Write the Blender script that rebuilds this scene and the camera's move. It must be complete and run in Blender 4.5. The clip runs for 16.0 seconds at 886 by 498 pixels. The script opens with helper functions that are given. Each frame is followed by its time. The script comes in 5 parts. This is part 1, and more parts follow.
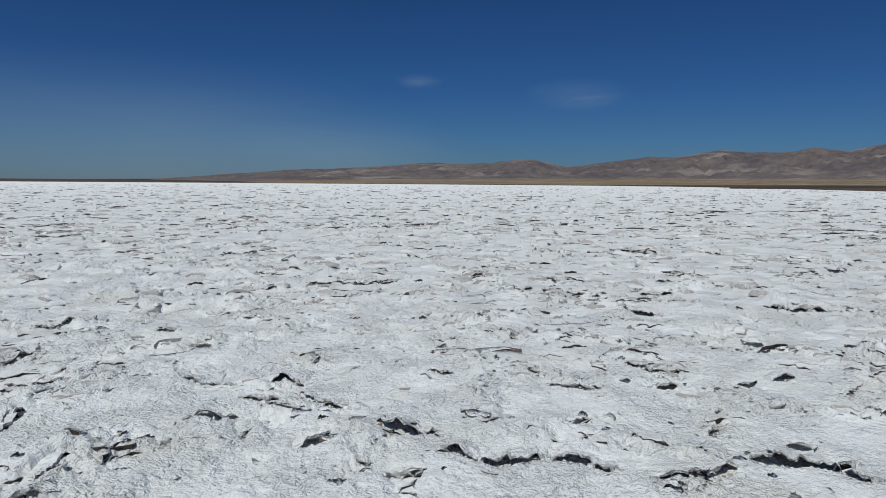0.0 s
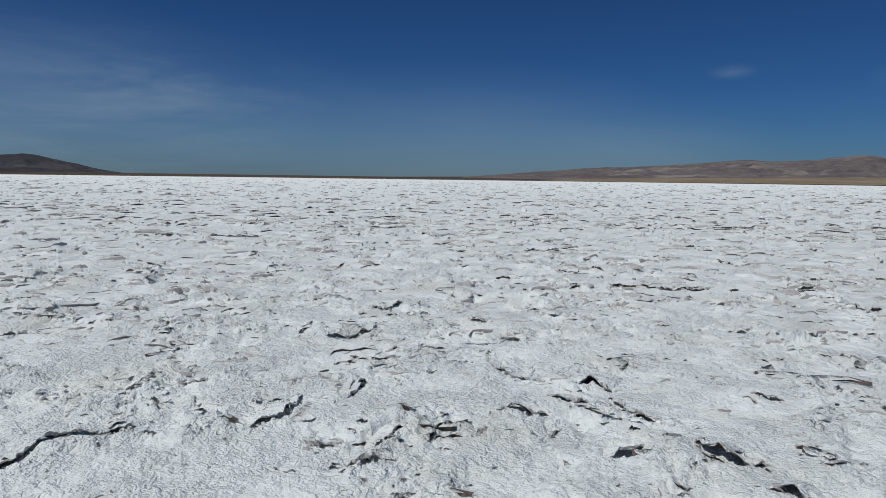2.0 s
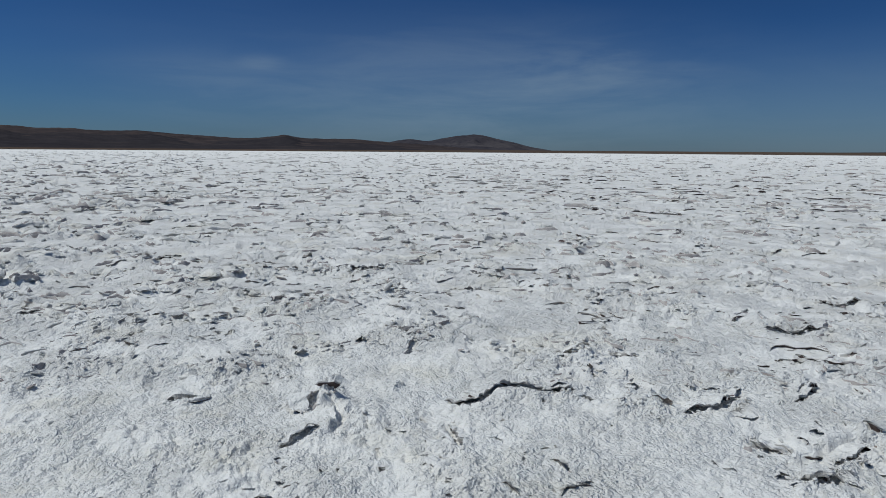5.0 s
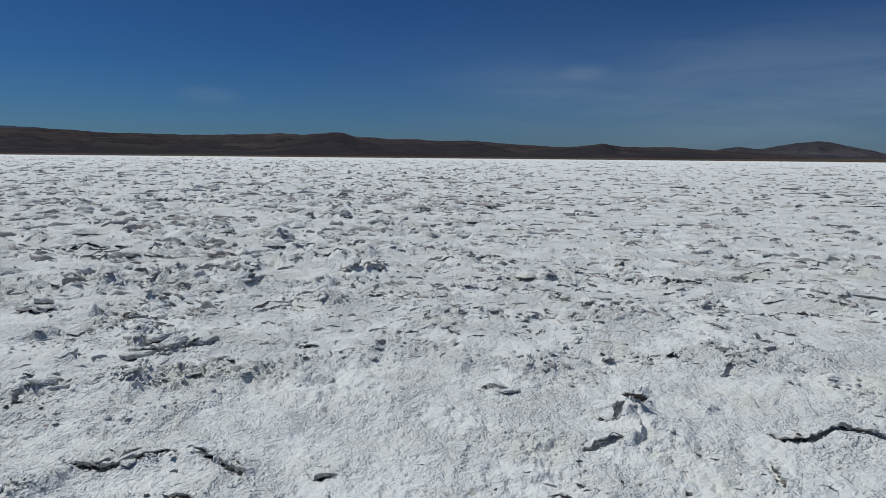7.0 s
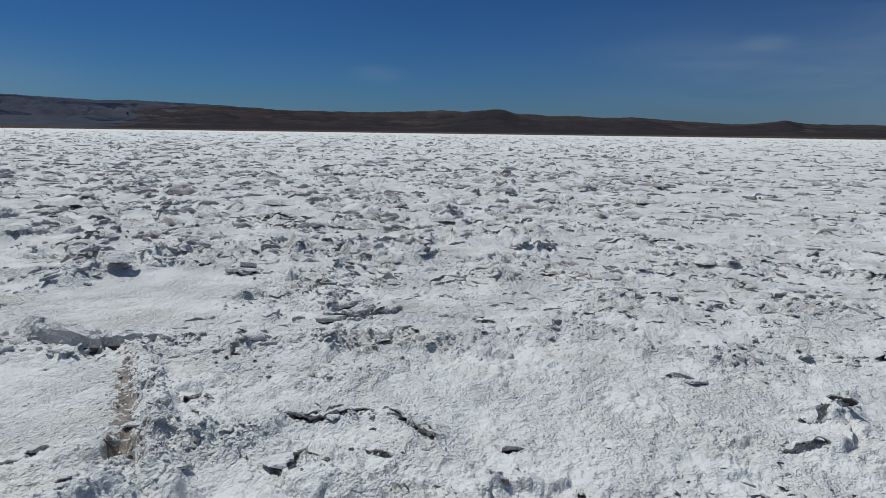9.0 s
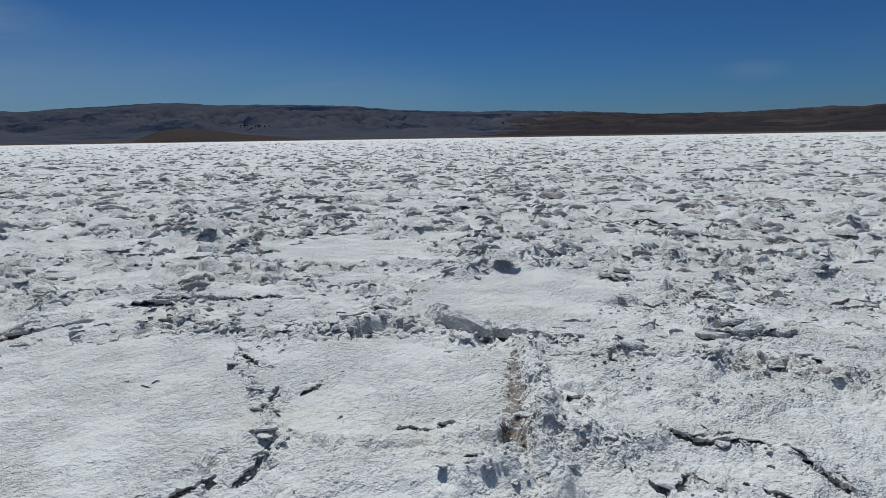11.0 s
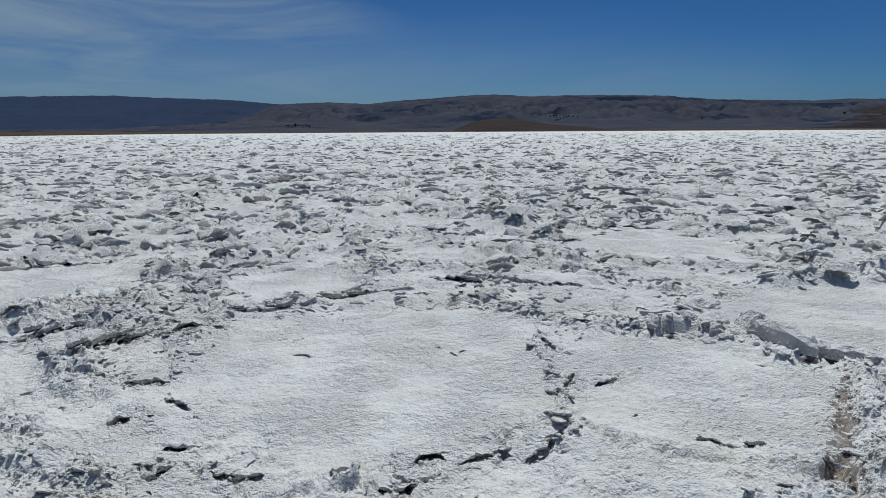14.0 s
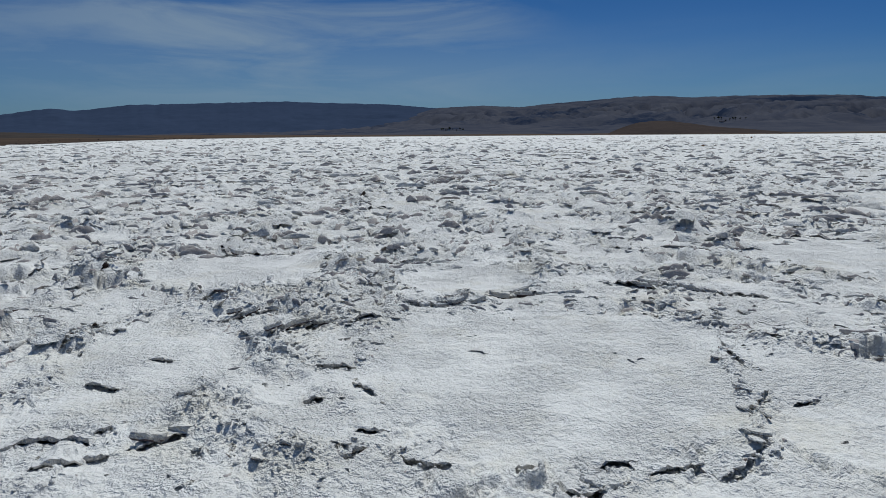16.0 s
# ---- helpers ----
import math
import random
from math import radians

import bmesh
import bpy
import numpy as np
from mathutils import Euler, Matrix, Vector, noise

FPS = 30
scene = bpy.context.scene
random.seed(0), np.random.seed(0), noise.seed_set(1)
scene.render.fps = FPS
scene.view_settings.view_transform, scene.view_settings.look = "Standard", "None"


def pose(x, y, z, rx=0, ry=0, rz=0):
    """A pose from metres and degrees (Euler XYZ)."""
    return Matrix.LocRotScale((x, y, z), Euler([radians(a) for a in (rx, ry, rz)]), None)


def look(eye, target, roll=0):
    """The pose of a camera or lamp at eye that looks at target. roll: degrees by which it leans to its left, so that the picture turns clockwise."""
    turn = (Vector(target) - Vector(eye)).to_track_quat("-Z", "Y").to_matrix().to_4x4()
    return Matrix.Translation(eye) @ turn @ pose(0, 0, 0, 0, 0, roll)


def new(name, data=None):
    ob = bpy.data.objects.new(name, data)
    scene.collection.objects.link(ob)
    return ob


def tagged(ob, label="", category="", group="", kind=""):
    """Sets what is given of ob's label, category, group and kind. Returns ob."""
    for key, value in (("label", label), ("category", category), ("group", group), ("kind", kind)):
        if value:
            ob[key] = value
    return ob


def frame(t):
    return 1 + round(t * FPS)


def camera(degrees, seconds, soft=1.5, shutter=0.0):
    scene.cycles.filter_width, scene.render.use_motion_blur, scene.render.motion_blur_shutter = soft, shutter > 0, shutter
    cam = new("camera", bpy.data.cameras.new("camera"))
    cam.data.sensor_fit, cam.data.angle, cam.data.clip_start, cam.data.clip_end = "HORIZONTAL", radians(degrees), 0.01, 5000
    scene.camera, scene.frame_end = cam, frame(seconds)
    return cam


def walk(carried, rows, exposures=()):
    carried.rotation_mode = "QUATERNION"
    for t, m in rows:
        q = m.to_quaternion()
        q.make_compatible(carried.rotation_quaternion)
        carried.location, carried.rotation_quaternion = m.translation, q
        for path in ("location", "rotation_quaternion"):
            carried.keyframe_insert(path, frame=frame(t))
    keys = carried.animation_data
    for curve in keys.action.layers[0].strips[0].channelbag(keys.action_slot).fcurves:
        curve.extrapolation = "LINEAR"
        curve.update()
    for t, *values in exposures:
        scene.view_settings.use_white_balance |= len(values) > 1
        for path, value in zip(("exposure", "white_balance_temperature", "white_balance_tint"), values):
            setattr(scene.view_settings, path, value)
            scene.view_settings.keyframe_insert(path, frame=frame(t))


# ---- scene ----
EYE_ROWS = [
    (0.0, 0.003, 0.002, 1.498, -0.00, -5.56, -0.42),
    (0.5, -0.077, -0.018, 1.504, 3.31, -5.11, -0.61),
    (1.0, -0.147, -0.019, 1.507, 7.87, -5.53, -0.44),
    (1.5, -0.173, 0.026, 1.513, 15.93, -6.28, -0.89),
    (2.0, -0.161, 0.069, 1.510, 24.75, -5.95, -0.75),
    (2.5, -0.141, 0.081, 1.498, 33.48, -6.39, -1.38),
    (3.0, -0.155, 0.083, 1.494, 38.60, -7.41, -0.36),
    (3.2, -0.184, 0.053, 1.494, 40.35, -7.48, -0.47),
    (5.3, -0.374, 0.023, 1.498, 63.98, -7.62, -0.21),
    (5.5, -0.379, 0.025, 1.497, 67.69, -7.06, -0.10),
    (6.0, -0.368, 0.013, 1.494, 75.11, -6.87, -0.08),
    (6.5, -0.363, 0.000, 1.490, 80.06, -6.89, -0.23),
    (7.0, -0.364, -0.002, 1.481, 85.14, -7.75, -0.52),
    (7.5, -0.363, -0.009, 1.478, 89.50, -8.66, -0.92),
    (8.0, -0.346, -0.055, 1.482, 91.32, -8.10, -0.76),
    (8.2, -0.346, -0.086, 1.484, 92.73, -8.40, -0.69),
    (10.3, -0.270, -0.331, 1.506, 113.89, -9.36, -0.12),
    (10.5, -0.265, -0.356, 1.502, 117.80, -8.89, 0.19),
    (11.0, -0.301, -0.379, 1.508, 128.07, -9.40, 0.91),
    (11.5, -0.348, -0.401, 1.513, 137.17, -8.99, 1.16),
    (12.0, -0.351, -0.398, 1.502, 143.38, -9.53, 0.73),
    (12.5, -0.354, -0.397, 1.496, 149.92, -10.49, 0.73),
    (13.0, -0.331, -0.399, 1.499, 151.13, -10.52, 0.47),
    (13.5, -0.290, -0.420, 1.507, 151.96, -9.50, 0.44),
    (14.0, -0.269, -0.428, 1.500, 153.32, -9.91, 0.36),
    (14.5, -0.236, -0.448, 1.497, 155.78, -10.12, -0.24),
    (15.0, -0.184, -0.471, 1.494, 159.46, -10.56, -0.30),
    (15.5, -0.131, -0.493, 1.490, 161.90, -10.25, -0.00),
    (16.0, -0.079, -0.499, 1.480, 165.99, -9.58, 0.40),
]
cam = camera(66.51, 16.0, soft=0.9)
walk(cam, [(t, pose(x, y, z, 90 + pitch, roll, yaw)) for t, x, y, z, yaw, pitch, roll in EYE_ROWS],
     [(0.0, -0.12, 6200, 8), (3.0, -0.19, 6200, 8), (7.0, -0.27, 6200, 8), (11.0, -0.21, 6200, 8), (16.0, -0.20, 6200, 8)])

# ---- sky, sun ----
SUN_AZ, SUN_EL = 150.0, 60.0      # degrees left of +y, degrees up


def compass(az, r, z=0.0):
    """A point at azimuth az (degrees to the left of +y), r metres out."""
    a = radians(az)
    return Vector((-math.sin(a) * r, math.cos(a) * r, z))


sun = new("sun", bpy.data.lights.new("sun", "SUN"))
sun.data.energy, sun.data.angle, sun.data.color = 3.24, radians(0.53), (0.98, 0.955, 0.885)
sun.matrix_world = look(compass(SUN_AZ, 100 * math.cos(radians(SUN_EL)), 100 * math.sin(radians(SUN_EL))), (0, 0, 0))


def build_world():
    w = bpy.data.worlds.new("sky")
    w.use_nodes = True
    scene.world = w
    n, l = w.node_tree.nodes, w.node_tree.links
    n.clear()
    out, bg = n.new("ShaderNodeOutputWorld"), n.new("ShaderNodeBackground")
    sky = n.new("ShaderNodeTexSky")
    sky.sky_type, sky.sun_disc = "NISHITA", False
    sky.sun_elevation, sky.sun_rotation = radians(SUN_EL), radians(-SUN_AZ)
    sky.altitude, sky.air_density, sky.dust_density, sky.ozone_density = 600, 1.0, 0.3, 2.0
    geo = n.new("ShaderNodeTexCoord")
    sep = n.new("ShaderNodeSeparateXYZ")
    l.new(geo.outputs["Generated"], sep.inputs[0])
    # a clear, deep sky towards the horizon
    ramp = n.new("ShaderNodeValToRGB")
    e = ramp.color_ramp.elements
    e[0].position, e[0].color = 0.0, (0.141, 0.230, 0.385, 1)
    e[1].position, e[1].color = 1.0, (1.0, 0.96, 0.88, 1)
    for p, c in ((0.06, (0.119, 0.230, 0.405, 1)), (0.13, (0.096, 0.208, 0.395, 1)), (0.27, (0.090, 0.188, 0.345, 1)), (0.6, (0.62, 0.68, 0.72, 1))):
        x = e.new(p)
        x.color = c
    l.new(sep.outputs[2], ramp.inputs[0])
    mul = n.new("ShaderNodeMix")
    mul.data_type, mul.blend_type = "RGBA", "MULTIPLY"
    mul.inputs[0].default_value = 1.0
    l.new(sky.outputs[0], mul.inputs[6])
    l.new(ramp.outputs[0], mul.inputs[7])
    # thin streaks of high cloud
    mp = n.new("ShaderNodeMapping")
    mp.inputs["Scale"].default_value = (2.2, 2.2, 13.0)
    l.new(geo.outputs["Generated"], mp.inputs[0])
    nz = n.new("ShaderNodeTexNoise")
    nz.inputs["Scale"].default_value, nz.inputs["Detail"].default_value, nz.inputs["Roughness"].default_value, nz.inputs["Distortion"].default_value = 1.7, 7.0, 0.58, 0.5
    l.new(mp.outputs[0], nz.inputs[0])
    cr = n.new("ShaderNodeMapRange")
    cr.inputs[1].default_value, cr.inputs[2].default_value = 0.41, 0.64
    l.new(nz.outputs[0], cr.inputs[0])
    # brighter and paler towards the sun's side
    dot = n.new("ShaderNodeVectorMath")
    dot.operation = "DOT_PRODUCT"
    dot.inputs[1].default_value = compass(180, 1.0)
    l.new(geo.outputs["Generated"], dot.inputs[0])
    side = n.new("ShaderNodeMapRange")
    side.inputs[1].default_value, side.inputs[2].default_value = -0.3, 0.9
    l.new(dot.outputs["Value"], side.inputs[0])
    tone = n.new("ShaderNodeMix")
    tone.data_type = "RGBA"
    tone.inputs[6].default_value, tone.inputs[7].default_value = (1, 1, 1, 1), (1.04, 1.11, 1.07, 1)
    l.new(side.outputs[0], tone.inputs[0])
    mul2 = n.new("ShaderNodeMix")
    mul2.data_type, mul2.blend_type = "RGBA", "MULTIPLY"
    mul2.inputs[0].default_value = 1.0
    l.new(mul.outputs[2], mul2.inputs[6])
    l.new(tone.outputs[2], mul2.inputs[7])
    # where it hangs: azimuth, height, spread, amount, and how even a veil it is
    flat = n.new("ShaderNodeVectorMath")
    flat.operation = "MULTIPLY"
    flat.inputs[1].default_value = (1, 1, 3.2)
    l.new(geo.outputs["Generated"], flat.inputs[0])
    total = None
    for az, el, spread, amount, veil in ((192, 5.0, 0.5, 0.30, 0.7), (183, 8.6, 0.5, 0.62, 0.06), (168, 3.6, 0.40, 0.40, 0.7), (166, 9.5, 0.2, 0.45, 0.05), (150, 3.0, 0.45, 0.24, 0.7), (134, 3.0, 0.25, 0.16, 0.6), (24, 2.4, 0.46, 0.24, 0.85), (8, 2.2, 0.22, 0.16, 0.8),
                                         (54, 4.2, 0.5, 0.36, 0.45), (73.6, 6.9, 0.05, 0.22, 0.4), (78, 5.0, 0.2, 0.2, 0.3), (70, 4.5, 0.6, 0.12, 0.7), (-11, 7.3, 0.085, 0.5, 0.2), (2, 8.4, 0.04, 0.34, 0.3), (104, 4.6, 0.06, 0.2, 0.5), (48, 6.0, 0.20, 0.26, 0.25)):
        c = compass(az, math.cos(radians(el)), math.sin(radians(el)))
        dd = n.new("ShaderNodeVectorMath")
        dd.operation = "DISTANCE"
        dd.inputs[1].default_value = (c.x, c.y, c.z * 3.2)
        l.new(flat.outputs[0], dd.inputs[0])
        fall = n.new("ShaderNodeMapRange")
        fall.interpolation_type = "SMOOTHSTEP"
        fall.inputs[1].default_value, fall.inputs[2].default_value, fall.inputs[3].default_value, fall.inputs[4].default_value = 0.0, spread, amount, 0.0
        l.new(dd.outputs["Value"], fall.inputs[0])
        mixn = n.new("ShaderNodeMapRange")
        mixn.inputs[3].default_value = veil
        l.new(cr.outputs[0], mixn.inputs[0])
        one = n.new("ShaderNodeMath")
        one.operation = "MULTIPLY"
        l.new(fall.outputs[0], one.inputs[0])
        l.new(mixn.outputs[0], one.inputs[1])
        if total is None:
            total = one
        else:
            rest, mx = n.new("ShaderNodeMath"), n.new("ShaderNodeMath")      # a + b (1 - a)
            rest.operation, mx.operation = "SUBTRACT", "MULTIPLY_ADD"
            rest.inputs[0].default_value = 1.0
            l.new(total.outputs[0], rest.inputs[1])
            l.new(one.outputs[0], mx.inputs[0])
            l.new(rest.outputs[0], mx.inputs[1])
            l.new(total.outputs[0], mx.inputs[2])
            total = mx
    mix = n.new("ShaderNodeMix")
    mix.data_type = "RGBA"
    mix.inputs[7].default_value = (2.55, 3.30, 3.95, 1)
    l.new(total.outputs[0], mix.inputs[0])
    l.new(mul2.outputs[2], mix.inputs[6])
    l.new(mix.outputs[2], bg.inputs[0])
    bg.inputs[1].default_value = 0.105
    l.new(bg.outputs[0], out.inputs[0])


build_world()

# ---- materials ----


def material(name, light, dark, scale=6.0, rough=0.85, grain=60.0, bump=0.4, depth=0.01, spots=None, amount=0.5, broken=None, shine=0.25):
    """A rough mineral surface: two base colours mixed by broad and fine noise, with relief. spots: a third colour in patches."""
    m = bpy.data.materials.new(name)
    m.use_nodes = True
    n, l = m.node_tree.nodes, m.node_tree.links
    b = n["Principled BSDF"]
    b.inputs["Roughness"].default_value = rough
    b.inputs["Specular IOR Level"].default_value = shine
    co = n.new("ShaderNodeNewGeometry")

    def noise_at(s, detail=5.0, rgh=0.6):
        t = n.new("ShaderNodeTexNoise")
        t.inputs["Scale"].default_value, t.inputs["Detail"].default_value, t.inputs["Roughness"].default_value = s, detail, rgh
        l.new(co.outputs["Position"], t.inputs[0])
        return t

    broad, fine = noise_at(scale), noise_at(grain, 6.0, 0.65)
    add = n.new("ShaderNodeMath")
    add.operation = "ADD"
    l.new(broad.outputs[0], add.inputs[0])
    l.new(fine.outputs[0], add.inputs[1])
    rg = n.new("ShaderNodeMapRange")
    rg.inputs[1].default_value, rg.inputs[2].default_value = 0.75, 1.25
    l.new(add.outputs[0], rg.inputs[0])
    mx = n.new("ShaderNodeMix")
    mx.data_type = "RGBA"
    mx.inputs[6].default_value, mx.inputs[7].default_value = (*dark, 1), (*light, 1)
    l.new(rg.outputs[0], mx.inputs[0])
    col = mx.outputs[2]
    if spots:
        sp = noise_at(scale * 0.45, 6.0, 0.7)
        sr = n.new("ShaderNodeMapRange")
        sr.inputs[1].default_value, sr.inputs[2].default_value, sr.inputs[4].default_value = 0.52, 0.64, amount
        l.new(sp.outputs[0], sr.inputs[0])
        m2 = n.new("ShaderNodeMix")
        m2.data_type = "RGBA"
        m2.inputs[7].default_value = (*spots, 1)
        l.new(sr.outputs[0], m2.inputs[0])
        l.new(col, m2.inputs[6])
        col = m2.outputs[2]
    if broken:      # steep faces darken by slope: bared mud, plus shade put into the colour
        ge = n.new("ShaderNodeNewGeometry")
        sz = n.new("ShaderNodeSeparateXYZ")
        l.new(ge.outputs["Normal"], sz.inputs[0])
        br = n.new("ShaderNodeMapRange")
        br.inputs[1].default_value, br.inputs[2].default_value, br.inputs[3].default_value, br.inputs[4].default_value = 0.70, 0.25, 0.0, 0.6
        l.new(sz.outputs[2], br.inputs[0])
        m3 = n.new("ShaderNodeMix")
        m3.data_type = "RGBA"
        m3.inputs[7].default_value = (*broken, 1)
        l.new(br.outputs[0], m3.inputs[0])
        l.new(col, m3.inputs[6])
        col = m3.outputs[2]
    l.new(col, b.inputs["Base Color"])
    if broken:      # grains, flakes and hair cracks, as heights in metres
        def warped(amount, s):
            wn = noise_at(s, 3.0)
            wa = n.new("ShaderNodeVectorMath")
            wa.operation = "MULTIPLY_ADD"
            wa.inputs[1].default_value = (amount, amount, amount)
            l.new(wn.outputs["Color"], wa.inputs[0])
            l.new(co.outputs["Position"], wa.inputs[2])
            return wa.outputs[0]

        def cells(feature, s, where):
            vo = n.new("ShaderNodeTexVoronoi")
            vo.feature, vo.inputs["Scale"].default_value = feature, s
            l.new(where, vo.inputs["Vector"])
            return vo.outputs["Distance"]

        def calc(op, p, q, r=None):
            m_ = n.new("ShaderNodeMath")
            m_.operation = op
            for k_, v_ in enumerate((p, q, r)):
                if v_ is None:
                    continue
                if isinstance(v_, float):
                    m_.inputs[k_].default_value = v_
                else:
                    l.new(v_, m_.inputs[k_])
            return m_.outputs[0]

        def ranged(v_, lo, hi, out_lo, out_hi):
            r_ = n.new("ShaderNodeMapRange")
            r_.inputs[1].default_value, r_.inputs[2].default_value, r_.inputs[3].default_value, r_.inputs[4].default_value = lo, hi, out_lo, out_hi
            l.new(v_, r_.inputs[0])
            return r_.outputs[0]

        near = warped(0.03, 40.0)
        patch = ranged(noise_at(1.7, 4.0).outputs[0], 0.40, 0.58, 0.4, 1.0)
        small = cells("SMOOTH_F1", 80.0, near)
        grains = calc("MULTIPLY", calc("MULTIPLY", small, small), -0.0006)

        lumpy = calc("MULTIPLY_ADD", noise_at(66.0, 2.0, 0.5).outputs[0], 0.034, calc("MULTIPLY", noise_at(26.0, 3.0, 0.5).outputs[0], 0.044))
        ragged = ranged(noise_at(9.0, 6.0, 0.66).outputs[0], 0.50, 0.535, 0.0, 0.005)
        flakes = calc("MULTIPLY", calc("ADD", lumpy, ragged), patch)
        hair = ranged(cells("DISTANCE_TO_EDGE", 3.6, warped(0.35, 3.0)), 0.0, 0.014, -0.006, 0.0)
        some = ranged(noise_at(0.9, 2.0).outputs[0], 0.53, 0.60, 0.0, 1.0)
        h_ = calc("ADD", grains, flakes)
        h_ = calc("ADD", h_, calc("MULTIPLY", hair, some))
        relief_out = calc("MULTIPLY_ADD", noise_at(150.0, 3.0).outputs[0], 0.0055, h_)
        relief_out = calc("MULTIPLY_ADD", noise_at(7.0, 2.0, 0.5).outputs[0], 0.035, relief_out)
    else:
        relief_out = fine.outputs[0]
    bp = n.new("ShaderNodeBump")
    bp.inputs["Strength"].default_value, bp.inputs["Distance"].default_value = bump, depth
    l.new(relief_out, bp.inputs["Height"])
    l.new(bp.outputs[0], b.inputs["Normal"])
    return m


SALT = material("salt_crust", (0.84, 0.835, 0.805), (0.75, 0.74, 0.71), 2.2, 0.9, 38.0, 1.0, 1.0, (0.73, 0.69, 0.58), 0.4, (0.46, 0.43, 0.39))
# mud under the plates, darkened: the gaps' shade is put into its colour
SHADE_MUD = material("mud_with_gap_shade", (0.165, 0.128, 0.118), (0.070, 0.052, 0.050), 9.0, 0.95, 60.0, 0.8, 0.02)
DIRT = material("salty_tan_mud", (0.54, 0.47, 0.42), (0.25, 0.21, 0.185), 14.0, 0.95, 60.0, 1.0, 0.03)
# dirty salt; on plate and ridge fronts its grey also paints in shade
DIRTY_SHADE = material("dirty_shade_salt", (0.55, 0.515, 0.49), (0.31, 0.28, 0.265), 3.0, 0.95, 30.0, 0.8, 0.02)
PLAIN = material("dry_grass_plain", (0.115, 0.085, 0.064), (0.065, 0.049, 0.039), 0.004, 0.95, 0.05, 0.2, 0.5, (0.05, 0.038, 0.032), 0.8, shine=0.0)
# tan soil greyed towards purple: distant haze put into the base colours
TAN = material("hazy_tan_hill_soil", (0.165, 0.131, 0.114), (0.074, 0.061, 0.066), 0.006, 0.95, 0.03, 0.5, 8.0, (0.36, 0.30, 0.25), 0.5)
# brown and umber hold painted shade, darker than the sun leaves these slopes
BROWN = material("shaded_hill_brown", (0.061, 0.050, 0.050), (0.036, 0.031, 0.033), 0.006, 0.95, 0.03, 0.5, 8.0, (0.088, 0.069, 0.062), 0.7, shine=0.0)
UMBER = material("shaded_hill_umber", (0.043, 0.039, 0.043), (0.027, 0.025, 0.029), 0.008, 0.95, 0.04, 0.5, 8.0, (0.058, 0.049, 0.049), 0.6, shine=0.0)
# base colours carry blue haze and shade; the spots are dark scrub
GREY = material("hazy_shaded_hill_scrub", (0.080, 0.083, 0.100), (0.048, 0.054, 0.076), 0.006, 0.95, 0.02, 0.5, 8.0, (0.020, 0.030, 0.056), 1.0, shine=0.0)
# the blue is distance haze, painted in as the hills' own colour
HAZE_BLUE = material("haze_blue_hill", (0.042, 0.060, 0.104), (0.033, 0.049, 0.086), 0.004, 0.95, 0.02, 0.3, 8.0, shine=0.0)
LEAF = material("dark_leaves", (0.05, 0.06, 0.03), (0.025, 0.03, 0.02), 1.0, 0.8, 9.0, 0.3, 0.05)
BARK = material("bark", (0.10, 0.08, 0.06), (0.05, 0.04, 0.03), 3.0, 0.9, 30.0, 0.4, 0.02)
KNOLL = material("brown_soil", (0.070, 0.060, 0.054), (0.046, 0.040, 0.037), 0.02, 0.95, 0.1, 0.3, 2.0, shine=0.0)
GOLD = material("golden_dry_grass", (0.25, 0.19, 0.125), (0.15, 0.115, 0.08), 0.012, 0.95, 0.08, 0.3, 2.0, (0.33, 0.27, 0.20), 0.5, shine=0.0)
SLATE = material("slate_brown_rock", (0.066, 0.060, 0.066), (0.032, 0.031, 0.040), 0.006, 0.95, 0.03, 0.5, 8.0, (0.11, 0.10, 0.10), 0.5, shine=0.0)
DARK = material("dark_knoll_soil", (0.066, 0.053, 0.048), (0.046, 0.038, 0.036), 0.02, 0.95, 0.1, 0.3, 2.0, shine=0.0)
RUST = material("rusty_soil", (0.36, 0.22, 0.13), (0.22, 0.13, 0.08), 5.0, 0.95, 40.0, 0.6, 0.02)
WALLWHITE = material("pale_boards", (0.55, 0.53, 0.5), (0.42, 0.4, 0.38), 2.0, 0.8, 20.0, 0.1, 0.01)

# ---- noise on arrays ----


